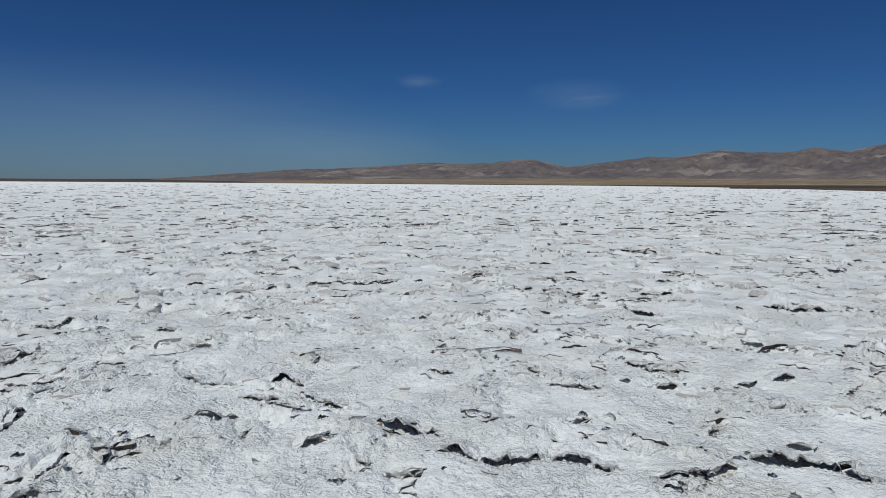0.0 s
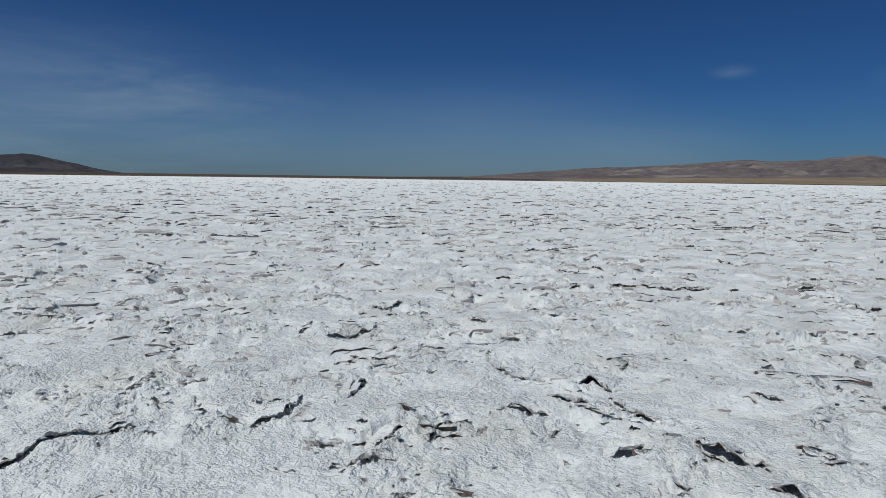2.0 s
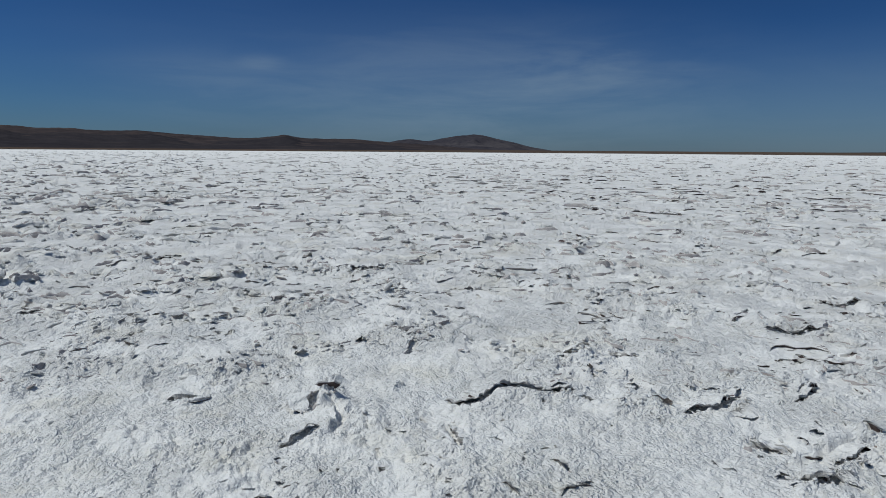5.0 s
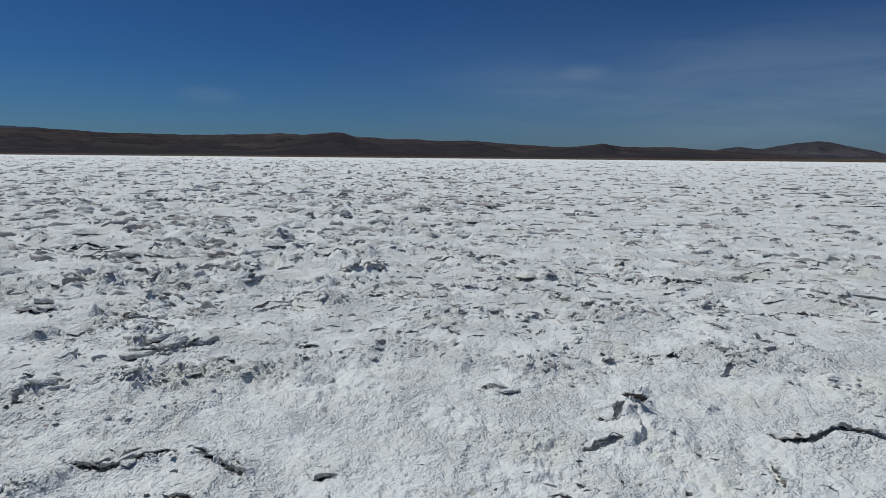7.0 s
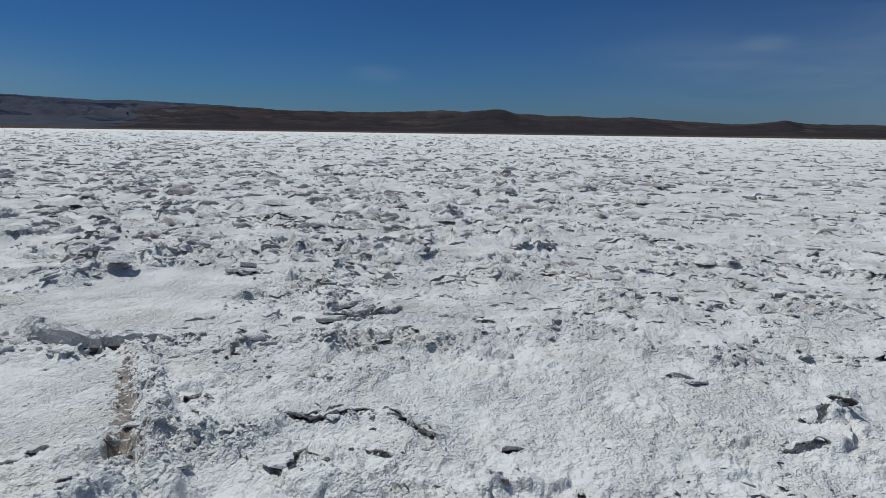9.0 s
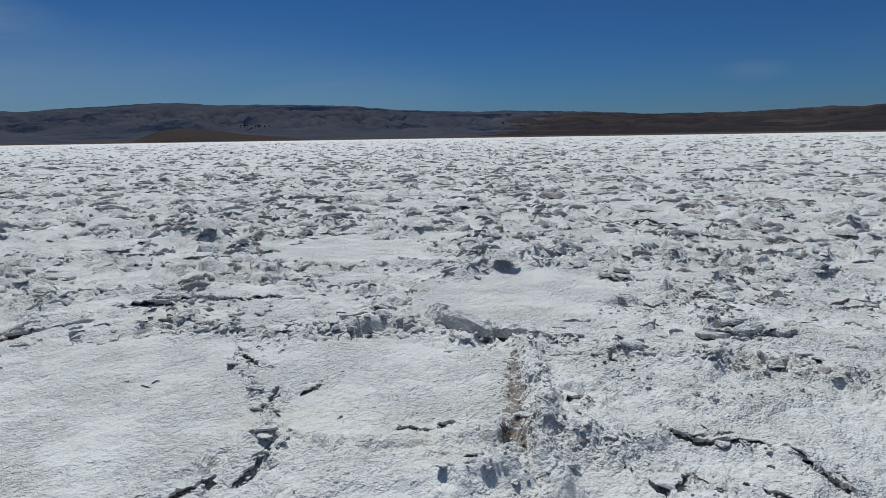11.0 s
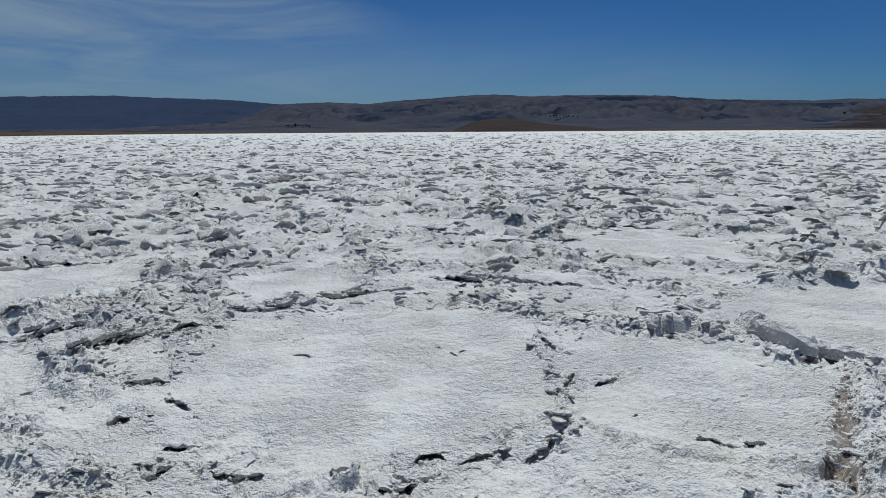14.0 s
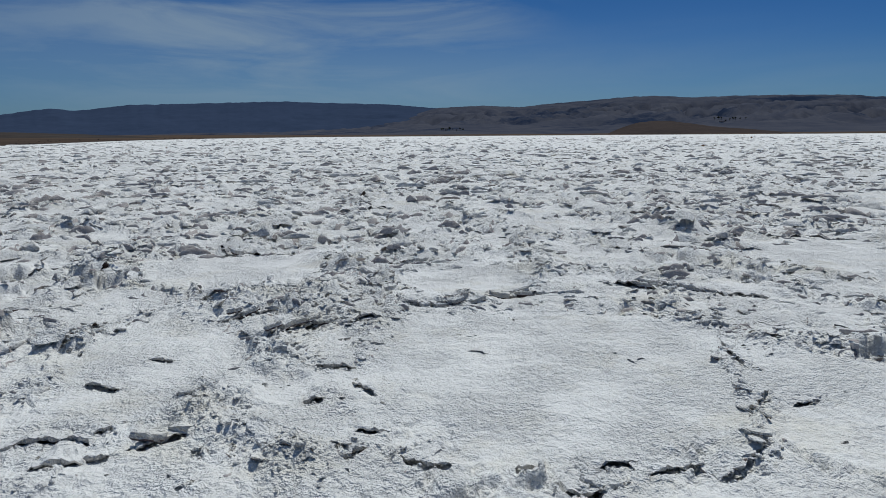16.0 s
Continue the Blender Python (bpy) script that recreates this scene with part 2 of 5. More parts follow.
class Grid:
    """Seeded gradient noise and cells, for arrays."""

    def __init__(self, seed):
        rs = np.random.RandomState(seed)
        self.p = np.concatenate([rs.permutation(256)] * 2)
        a = rs.rand(256) * 2 * np.pi
        self.gx, self.gy, self.ox, self.oy, self.v = np.cos(a), np.sin(a), rs.rand(256), rs.rand(256), rs.rand(256)

    def key(self, i, j):
        return self.p[self.p[i & 255] + (j & 255)]

    def at(self, x, y):
        i, j = np.floor(x).astype(np.int64), np.floor(y).astype(np.int64)
        u, v = x - i, y - j
        su, sv = u * u * u * (u * (u * 6 - 15) + 10), v * v * v * (v * (v * 6 - 15) + 10)
        r = []
        for b in (0, 1):
            for a in (0, 1):
                k = self.key(i + a, j + b)
                r.append(self.gx[k] * (u - a) + self.gy[k] * (v - b))
        lo, hi = r[0] + (r[1] - r[0]) * su, r[2] + (r[3] - r[2]) * su
        return (lo + (hi - lo) * sv) * 1.5

    def fbm(self, x, y, octaves=4, gain=0.5):
        s, a, f = 0.0, 1.0, 1.0
        for o in range(octaves):
            s = s + a * self.at(x * f + 17.3 * o, y * f - 9.1 * o)
            a, f = a * gain, f * 2.03
        return s

    def cells(self, x, y):
        """Nearest two distances, the nearest cell's key and the way to its middle."""
        i, j = np.floor(x).astype(np.int64), np.floor(y).astype(np.int64)
        d1 = np.full(x.shape, 9.0)
        d2, kk, bx, by = d1.copy(), np.zeros(x.shape, np.int64), np.zeros(x.shape), np.zeros(x.shape)
        for a in (-1, 0, 1):
            for b in (-1, 0, 1):
                k = self.key(i + a, j + b)
                dx, dy = i + a + self.ox[k] - x, j + b + self.oy[k] - y
                d = np.hypot(dx, dy)
                nearer = d < d1
                d2 = np.where(nearer, d1, np.minimum(d2, d))
                kk, bx, by = np.where(nearer, k, kk), np.where(nearer, dx, bx), np.where(nearer, dy, by)
                d1 = np.where(nearer, d, d1)
        return d1, d2, kk, bx, by


NA, NB, NC, ND = Grid(3), Grid(11), Grid(23), Grid(47)
HUB = (-0.25, -0.2)


def smooth(e0, e1, x):
    t = np.clip((x - e0) / (e1 - e0), 0, 1)
    return t * t * (3 - 2 * t)


# ---- the crust's own features: lifted lips, heaped rims, level pans ----
LIPS, HEAPS, PANS, TRENCHES = [], [], [], []


def lip(run, lift, thick=0.022, back=None):
    """A crust plate whose edge, along run, has lifted; it is open to the right of the run."""
    (ax, ay), (bx, by) = run[0], run[1]
    (cx, cy), (dx, dy) = run[-2], run[-1]
    ea, ed = 0.03 / math.dist(run[0], run[1]), 0.03 / math.dist(run[-2], run[-1])
    run = [(ax - ea * (bx - ax), ay - ea * (by - ay)), *run[1:-1], (dx + ed * (dx - cx), dy + ed * (dy - cy))]
    out = Vector(((ax + dx) / 2 - HUB[0], (ay + dy) / 2 - HUB[1])).normalized()
    way = Vector((dx - ax, dy - ay)).normalized()
    lift *= 0.45 + 0.55 * abs(out.x * way.y - out.y * way.x)
    LIPS.append((run, lift * (0.95 if ay > 3.2 and ax > -3.2 else 0.72 if ay > 2.9 else 0.5), thick, back or 0.06 + 3.2 * lift))


def heap(run, height, width):
    """A rim of broken, heaped crust along run."""
    HEAPS.append((run, height, width))


def trench(run, deep, width):
    """A furrow where the crust has parted and tan mud lies bare."""
    TRENCHES.append((run, deep, width))


def pan(x, y, across, along, turn=0.0):
    """A level pan of smooth salt."""
    PANS.append((x, y, across, along, turn))


pan(-1.85, -4.40, 1.40, 1.36, 20)
pan(-3.25, -3.25, 0.85, 0.95)
pan(-5.9, -3.8, 1.2, 0.85, -10)
pan(-6.7, -7.0, 1.1, 1.0)
pan(0.75, -5.2, 0.55, 1.0)
pan(0.4, -8.2, 0.95, 0.9)
pan(-2.0, -7.1, 0.75, 0.6)
lip([(-2.00, 9.78), (-1.69, 9.91), (-1.18, 9.82), (-0.80, 10.24)], 0.05)
lip([(-4.66, 14.29), (-3.89, 14.11)], 0.05)
lip([(0.86, 9.49), (1.24, 9.26)], 0.055)
lip([(2.30, 8.42), (2.22, 7.85), (2.50, 7.69)], 0.06)
lip([(3.90, 8.10), (4.32, 8.12), (4.62, 7.98)], 0.06)
heap([(2.96, 6.82), (3.15, 6.70)], 0.07, 0.1)
lip([(1.53, 5.52), (1.69, 5.37), (1.97, 5.30)], 0.035)
lip([(1.61, 4.84), (1.71, 4.84)], 0.04)
lip([(2.20, 4.91), (2.38, 4.96)], 0.04)
lip([(2.55, 5.03), (2.71, 5.07)], 0.05)
lip([(-4.22, 6.87), (-3.94, 6.75), (-3.88, 7.03)], 0.06)
lip([(-3.66, 5.49), (-3.53, 5.58), (-3.44, 5.78)], 0.05)
lip([(-2.82, 6.58), (-2.66, 6.56)], 0.035)
lip([(-2.28, 6.03), (-2.11, 6.02)], 0.035)
lip([(-1.55, 4.20), (-1.33, 4.26)], 0.03)
lip([(-2.20, 5.47), (-2.02, 5.12), (-1.77, 4.97), (-1.55, 4.92)], 0.04)
lip([(-1.41, 4.67), (-1.15, 4.60)], 0.04)
lip([(-1.28, 4.98), (-1.22, 5.15), (-1.04, 5.00)], 0.065)
lip([(-1.03, 4.78), (-0.79, 4.48), (-0.61, 4.39)], 0.045)
lip([(-0.38, 4.05), (-0.24, 3.90), (-0.03, 3.93)], 0.06)
lip([(0.03, 3.68), (0.19, 3.62), (0.34, 3.50), (0.51, 3.51)], 0.06)
lip([(0.64, 3.55), (0.76, 3.52), (0.87, 3.36)], 0.05)
lip([(1.05, 3.25), (1.21, 3.34), (1.35, 3.31), (1.56, 3.42)], 0.07)
lip([(1.71, 3.60), (1.80, 3.52), (1.98, 3.51), (2.10, 3.45), (2.18, 3.28)], 0.075)
lip([(-2.61, 3.88), (-2.64, 4.17)], 0.06)
lip([(-2.01, 3.25), (-2.03, 3.46), (-2.02, 3.64)], 0.06)
lip([(-0.82, 3.71), (-0.67, 3.86)], 0.045)
lip([(-0.27, 3.36), (-0.11, 3.35)], 0.03)
lip([(0.82, 4.12), (0.95, 4.19)], 0.025)
lip([(-0.10, 5.29), (0.09, 5.23)], 0.025)
lip([(0.79, 4.93), (1.18, 4.83)], 0.025)
heap([(-3.24, 7.25), (-3.33, 7.64), (-2.89, 7.73), (-2.26, 7.48)], 0.05, 0.1)
heap([(-4.54, 8.71), (-4.53, 9.29), (-4.18, 8.96)], 0.08, 0.16)
heap([(-5.60, 13.80), (-4.88, 13.10)], 0.08, 0.2)
heap([(-2.26, 11.29), (-1.84, 11.95)], 0.07, 0.2)
heap([(-3.00, 20.69), (-2.14, 20.78)], 0.09, 0.25)
heap([(0.28, 20.07), (0.90, 18.83)], 0.09, 0.25)
heap([(6.00, 10.74), (6.52, 10.77)], 0.08, 0.15)
heap([(-1.57, 6.56), (-1.12, 6.53), (-0.82, 6.85)], 0.03, 0.12)
heap([(0.28, 5.12), (0.48, 5.12), (0.64, 5.02)], 0.04, 0.12)
lip([(5.78, 15.03), (5.95, 14.34)], 0.06)
lip([(3.29, 10.32), (3.63, 10.17)], 0.05)
lip([(2.70, 9.23), (3.22, 9.35)], 0.04)
lip([(1.71, 9.09), (2.12, 9.01)], 0.05)
lip([(1.63, 3.93), (1.84, 4.35)], 0.03)
lip([(2.83, 4.59), (3.14, 4.96)], 0.03)
lip([(2.03, 3.79), (2.13, 3.73)], 0.025)
lip([(-2.80, 3.11), (-2.77, 3.25), (-2.75, 3.45), (-2.87, 3.71)], 0.06)
lip([(-2.39, 3.12), (-2.21, 3.14)], 0.035)
lip([(-2.67, 3.98), (-2.67, 4.21)], 0.05)
heap([(-2.54, 4.06), (-2.40, 4.35)], 0.05, 0.1)
lip([(-4.01, 3.27), (-3.93, 3.38)], 0.04)
lip([(-3.89, 3.64), (-3.77, 3.73)], 0.03)
lip([(-13.99, 12.61), (-13.05, 12.90)], 0.06)
lip([(-12.60, 12.95), (-11.63, 13.78)], 0.06)
heap([(-6.96, 7.29), (-7.22, 7.72)], 0.1, 0.1)
heap([(-7.65, 6.43), (-7.47, 6.59)], 0.07, 0.15)
heap([(-5.40, 5.27), (-5.16, 5.30)], 0.07, 0.15)
heap([(-5.56, 4.97), (-5.30, 4.82)], 0.06, 0.1)
heap([(-4.61, 5.31), (-4.41, 5.26)], 0.06, 0.12)
heap([(-3.16, 2.95), (-2.97, 3.10)], 0.05, 0.1)
heap([(-3.34, 2.69), (-3.21, 2.77), (-3.13, 2.84)], 0.05, 0.08)
lip([(-3.72, 2.09), (-3.54, 2.15), (-3.61, 2.37), (-3.63, 2.51)], 0.055)
lip([(-3.62, 2.50), (-3.41, 2.66), (-3.37, 2.76), (-3.18, 2.80)], 0.045)
heap([(-3.02, 2.80), (-3.04, 2.95), (-2.93, 3.04)], 0.08, 0.1)
lip([(-4.08, 3.27), (-3.94, 3.33)], 0.05)
heap([(-3.89, 3.28), (-3.88, 3.44)], 0.06, 0.09)
lip([(-3.86, 3.65), (-3.75, 3.72)], 0.03)
heap([(-3.70, 3.87), (-3.71, 4.04)], 0.06, 0.1)
lip([(-4.69, 2.34), (-4.81, 2.47)], 0.045)
heap([(-4.21, 1.87), (-4.11, 1.91)], 0.06, 0.07)
lip([(-3.89, 1.28), (-4.07, 1.40)], 0.04)
lip([(-6.00, 2.84), (-5.80, 2.91)], 0.04)
heap([(-5.33, 3.20), (-4.88, 3.18)], 0.06, 0.12)
heap([(-8.32, 2.70), (-8.14, 3.02), (-7.95, 3.17), (-7.72, 3.37)], 0.07, 0.16)
lip([(-8.03, 3.51), (-7.92, 3.74)], 0.06)
heap([(-7.51, 3.55), (-6.96, 3.61)], 0.07, 0.14)
lip([(-1.99, 2.97), (-1.89, 3.04)], 0.04)
lip([(-2.39, 3.14), (-2.20, 3.15)], 0.03)
lip([(-3.74, 5.28), (-3.47, 5.63)], 0.05)
lip([(-14.29, 12.85), (-12.97, 12.53)], 0.06)
lip([(-12.06, 13.38), (-11.61, 13.80)], 0.07)
lip([(-11.89, 16.59), (-11.34, 18.09), (-9.67, 18.38)], 0.06)
lip([(-4.63, 13.93), (-4.02, 14.48)], 0.07)
heap([(-2.18, 10.83), (-1.85, 11.48)], 0.08, 0.2)
heap([(-7.01, 7.29), (-6.96, 7.73)], 0.1, 0.12)
heap([(-5.36, 4.79), (-5.40, 4.94)], 0.07, 0.1)
heap([(-4.69, 4.85), (-4.33, 5.15)], 0.06, 0.16)
heap([(-14.57, 8.60), (-14.77, 9.01)], 0.08, 0.12)
lip([(-10.18, -1.03), (-10.21, -0.63)], 0.055)
heap([(-7.41, -1.19), (-7.46, -0.83)], 0.07, 0.15)
heap([(-7.22, -0.71), (-7.01, -0.42), (-7.23, -0.06)], 0.07, 0.14)
heap([(-6.88, 0.22), (-6.83, 0.35)], 0.05, 0.1)
lip([(-10.42, 1.42), (-10.31, 1.70)], 0.05)
heap([(-10.53, 2.82), (-10.68, 3.33), (-10.51, 3.75)], 0.08, 0.2)
heap([(-8.44, 2.95), (-8.09, 3.16), (-8.11, 3.33)], 0.08, 0.14)
lip([(-8.06, 3.30), (-8.03, 3.80)], 0.06)
heap([(-7.50, 3.65), (-7.28, 3.91), (-7.35, 4.43)], 0.07, 0.16)
lip([(-13.92, 12.44), (-13.04, 12.51)], 0.06)
heap([(-4.48, 0.64), (-4.38, 0.83)], 0.04, 0.1)
heap([(-4.30, 1.50), (-4.37, 1.63)], 0.08, 0.06)
lip([(-3.39, 1.88), (-3.07, 1.78)], 0.03)
lip([(-3.55, 1.02), (-3.57, 1.20)], 0.03)
heap([(-3.01, 2.80), (-3.01, 3.10)], 0.07, 0.1)
lip([(-3.45, 2.68), (-3.39, 2.78)], 0.045)
heap([(-5.35, 5.12), (-5.15, 5.30)], 0.06, 0.14)
lip([(-6.79, -3.41), (-6.77, -3.06), (-7.10, -2.88)], 0.07)
lip([(-5.31, -1.90), (-5.33, -1.64), (-5.57, -1.41)], 0.17)
heap([(-4.85, -1.79), (-4.68, -1.55)], 0.06, 0.12)
heap([(-10.76, -5.42), (-11.08, -5.08)], 0.08, 0.25)
lip([(-11.05, -5.06), (-11.21, -4.34), (-11.46, -4.06)], 0.08)
heap([(-7.69, -1.58), (-7.63, -1.10)], 0.07, 0.2)
heap([(-7.40, -1.01), (-7.34, -0.76), (-6.95, -0.44)], 0.08, 0.16)
lip([(-7.31, -0.19), (-7.38, -0.03)], 0.05)
lip([(-10.31, -1.06), (-10.24, -0.62)], 0.06)
lip([(-9.75, 1.21), (-10.45, 1.76)], 0.06)
heap([(-9.68, 2.47), (-10.90, 3.40), (-11.10, 4.00)], 0.08, 0.2)
heap([(-7.65, -3.18), (-8.37, -3.20)], 0.05, 0.14)
heap([(-7.14, -4.44), (-7.32, -4.13)], 0.09, 0.2)
lip([(-5.59, -0.68), (-5.58, -0.54)], 0.04)
lip([(-3.55, -1.47), (-3.51, -1.33), (-3.55, -1.23), (-3.64, -1.06)], 0.05)
lip([(-3.62, -1.05), (-3.62, -0.85), (-3.43, -0.66)], 0.045)
heap([(-4.00, -1.58), (-4.07, -1.43)], 0.06, 0.1)
heap([(-4.08, -2.05), (-4.09, -1.89)], 0.04, 0.12)
lip([(-3.38, -0.32), (-3.43, -0.25)], 0.04)
lip([(-4.49, 0.63), (-4.48, 0.77)], 0.04)
heap([(-3.99, 1.36), (-4.27, 1.57)], 0.08, 0.07)
heap([(-3.75, -2.43), (-3.76, -2.28)], 0.07, 0.16)
heap([(-3.12, -1.84), (-3.25, -1.52)], 0.06, 0.12)
heap([(-3.39, -2.25), (-3.12, -1.99)], 0.06, 0.14)
heap([(-4.03, -2.68), (-3.63, -2.29), (-3.17, -1.94)], 0.1, 0.1)
heap([(-2.64, -1.65), (-2.79, -1.80), (-3.14, -1.92)], 0.07, 0.1)
heap([(-4.05, -2.72), (-4.52, -2.99)], 0.07, 0.06)
heap([(-2.52, -2.04), (-2.66, -1.99), (-2.69, -1.82)], 0.1, 0.13)
lip([(-3.42, -4.94), (-3.00, -4.30), (-2.97, -3.98)], 0.035)
lip([(-2.52, -3.44), (-2.83, -3.66)], 0.05)
lip([(-2.05, -2.91), (-2.32, -3.07)], 0.03)
lip([(-2.77, -2.61), (-2.85, -2.53), (-3.00, -2.47)], 0.03)
lip([(-3.61, -1.53), (-3.54, -1.33), (-3.65, -1.21)], 0.045)
heap([(-3.53, -1.21), (-3.62, -1.09), (-3.58, -0.96)], 0.06, 0.07)
lip([(-3.64, -0.97), (-3.64, -0.86), (-3.42, -0.67)], 0.05)
heap([(-3.20, -1.83), (-3.18, -1.66), (-3.38, -1.56)], 0.05, 0.1)
heap([(-4.03, -1.63), (-4.11, -1.37), (-4.45, -1.04)], 0.05, 0.13)
lip([(-3.24, -0.95), (-3.22, -0.85)], 0.04)
lip([(-2.97, -1.22), (-3.15, -1.24)], 0.05)
heap([(-6.14, -5.09), (-6.17, -4.69), (-6.66, -4.81)], 0.09, 0.2)
heap([(-7.70, -4.99), (-7.71, -4.49)], 0.08, 0.22)
lip([(-7.91, -6.17), (-8.35, -6.01)], 0.06)
heap([(-10.90, -6.54), (-11.11, -5.33), (-11.51, -4.90)], 0.08, 0.3)
lip([(-11.37, -4.84), (-11.41, -4.05)], 0.07)
heap([(-5.50, -2.64), (-5.63, -2.38), (-6.38, -2.32)], 0.05, 0.2)
heap([(-7.98, -1.54), (-7.82, -1.17)], 0.07, 0.2)
heap([(-7.30, -0.95), (-7.28, -0.45)], 0.08, 0.2)
lip([(-10.07, -1.01), (-10.07, -0.60)], 0.06)
heap([(-9.27, -7.52), (-11.43, -8.10)], 0.1, 0.4)
lip([(-3.41, -4.96), (-3.51, -4.90)], 0.05)
heap([(-3.68, -4.51), (-3.92, -4.23)], 0.05, 0.12)
heap([(-0.99, -5.98), (-1.14, -6.28)], 0.08, 0.08)
lip([(-1.14, -6.25), (-1.44, -6.06), (-1.73, -6.09)], 0.08)
heap([(-1.45, -6.22), (-1.92, -6.15)], 0.06, 0.1)
lip([(-1.99, -6.39), (-2.23, -6.31), (-2.50, -6.31)], 0.1)
heap([(-2.61, -7.28), (-2.53, -6.69)], 0.06, 0.08)
lip([(-3.18, -6.38), (-3.36, -6.11), (-3.64, -5.93)], 0.1)
heap([(-3.36, -6.74), (-3.81, -6.44), (-4.10, -6.25)], 0.08, 0.14)
lip([(-3.63, -6.15), (-3.91, -5.84)], 0.07)
lip([(-3.99, -5.85), (-4.35, -5.55)], 0.06)
heap([(-3.39, -4.88), (-3.42, -4.76)], 0.05, 0.06)
heap([(-3.73, -4.35), (-3.86, -4.17)], 0.06, 0.1)
heap([(-4.37, -4.45), (-4.59, -4.42)], 0.06, 0.07)
lip([(0.00, -5.49), (-0.14, -5.77), (-0.39, -5.83)], 0.11)
lip([(-0.37, -5.81), (-0.49, -5.93), (-0.62, -5.71), (-0.87, -5.68)], 0.09)
heap([(-0.03, -6.99), (-0.36, -6.78)], 0.08, 0.14)
heap([(0.10, -6.42), (-0.16, -6.34)], 0.07, 0.12)
heap([(0.02, -4.79), (-0.03, -4.97)], 0.12, 0.12)
lip([(-0.29, -4.77), (-0.52, -4.70)], 0.06)
lip([(-0.47, -4.37), (-0.59, -4.20)], 0.05)
lip([(-0.20, -4.20), (-0.27, -4.21)], 0.05)
lip([(-0.43, -3.72), (-0.56, -3.68)], 0.06)
lip([(-0.35, -3.45), (-0.43, -3.52)], 0.035)
lip([(-0.58, -3.42), (-0.66, -3.29), (-0.78, -3.27)], 0.05)
lip([(-1.07, -3.10), (-1.12, -3.08)], 0.045)
lip([(-1.22, -2.92), (-1.34, -2.88)], 0.09)
lip([(-1.42, -3.06), (-1.51, -3.12), (-1.63, -3.08)], 0.05)
lip([(-1.60, -2.95), (-1.74, -2.96), (-1.90, -2.97)], 0.07)
lip([(-1.92, -2.85), (-2.12, -2.90)], 0.05)
heap([(-2.42, -3.28), (-2.78, -3.58)], 0.03, 0.05)
heap([(-2.33, -3.15), (-2.15, -2.87)], 0.04, 0.06)
lip([(-2.82, -3.48), (-3.01, -3.50)], 0.035)
lip([(-1.32, -7.99), (-1.79, -8.18)], 0.08)
heap([(-0.63, -8.73), (-1.05, -8.27)], 0.08, 0.2)
heap([(-2.44, -9.26), (-2.63, -8.39), (-3.04, -8.12)], 0.09, 0.2)
heap([(-2.88, -7.69), (-2.77, -6.86)], 0.05, 0.08)
heap([(-7.10, -16.16), (-6.22, -12.70)], 0.12, 0.4)
heap([(-5.76, -10.03), (-6.49, -9.78)], 0.12, 0.3)
lip([(-6.72, -9.79), (-6.91, -9.48)], 0.1)
heap([(-4.44, -9.69), (-4.97, -9.69)], 0.1, 0.3)
heap([(-5.71, -7.89), (-5.69, -7.61)], 0.08, 0.15)
lip([(-7.00, -8.92), (-7.88, -8.13)], 0.09)
heap([(-8.24, -7.83), (-8.28, -7.42)], 0.08, 0.2)
lip([(-7.79, -6.13), (-8.32, -5.98)], 0.07)
heap([(-6.09, -5.08), (-6.50, -4.91), (-7.12, -5.15)], 0.09, 0.18)
heap([(-7.23, -4.50), (-7.72, -4.36)], 0.09, 0.18)
heap([(-1.27, -12.40), (-1.61, -12.83)], 0.12, 0.2)
lip([(-0.25, -18.81), (-0.77, -18.74)], 0.08)
lip([(-1.35, -17.35), (-2.52, -16.77)], 0.08)
heap([(-4.12, -14.65), (-4.71, -14.20)], 0.1, 0.3)
lip([(-4.71, -2.72), (-4.75, -2.63)], 0.04)
lip([(-3.65, -2.12), (-3.71, -2.07)], 0.05)
heap([(-2.39, -2.22), (-2.89, -1.97)], 0.06, 0.1)
lip([(1.45, -5.50), (1.32, -5.82), (1.32, -6.36)], 0.1)
lip([(0.67, -6.56), (0.40, -6.76)], 0.06)
heap([(0.64, -6.33), (0.25, -6.79), (-0.42, -6.96)], 0.09, 0.16)
lip([(0.44, -6.05), (0.22, -6.12), (-0.05, -6.22)], 0.07)
heap([(1.98, -7.30), (1.76, -7.80), (1.50, -8.07)], 0.11, 0.18)
lip([(1.84, -7.89), (1.73, -8.78), (1.59, -8.92)], 0.09)
lip([(2.02, -10.19), (1.66, -10.19)], 0.09)
lip([(0.65, -9.43), (0.15, -9.20)], 0.09)
lip([(-1.33, -8.08), (-1.81, -8.23)], 0.08)
lip([(1.27, -3.98), (1.15, -4.08), (0.86, -3.93)], 0.07)
lip([(0.87, -4.01), (0.79, -4.05)], 0.04)
lip([(0.60, -3.78), (0.41, -3.84)], 0.08)
lip([(1.04, -3.72), (0.86, -3.74), (0.74, -3.74)], 0.06)
heap([(0.47, -4.33), (0.38, -4.45), (0.11, -4.19)], 0.1, 0.1)
heap([(0.20, -3.69), (0.07, -3.54), (-0.06, -3.75)], 0.05, 0.16)
lip([(1.09, -4.79), (0.89, -4.66)], 0.06)
lip([(0.78, -5.25), (0.66, -5.14)], 0.04)
heap([(1.94, -6.20), (1.70, -6.30)], 0.09, 0.16)
heap([(4.85, -14.47), (4.28, -14.76)], 0.1, 0.3)
heap([(-1.17, -12.60), (-1.67, -12.90)], 0.1, 0.2)
lip([(-1.81, -14.03), (-2.45, -14.05)], 0.08)
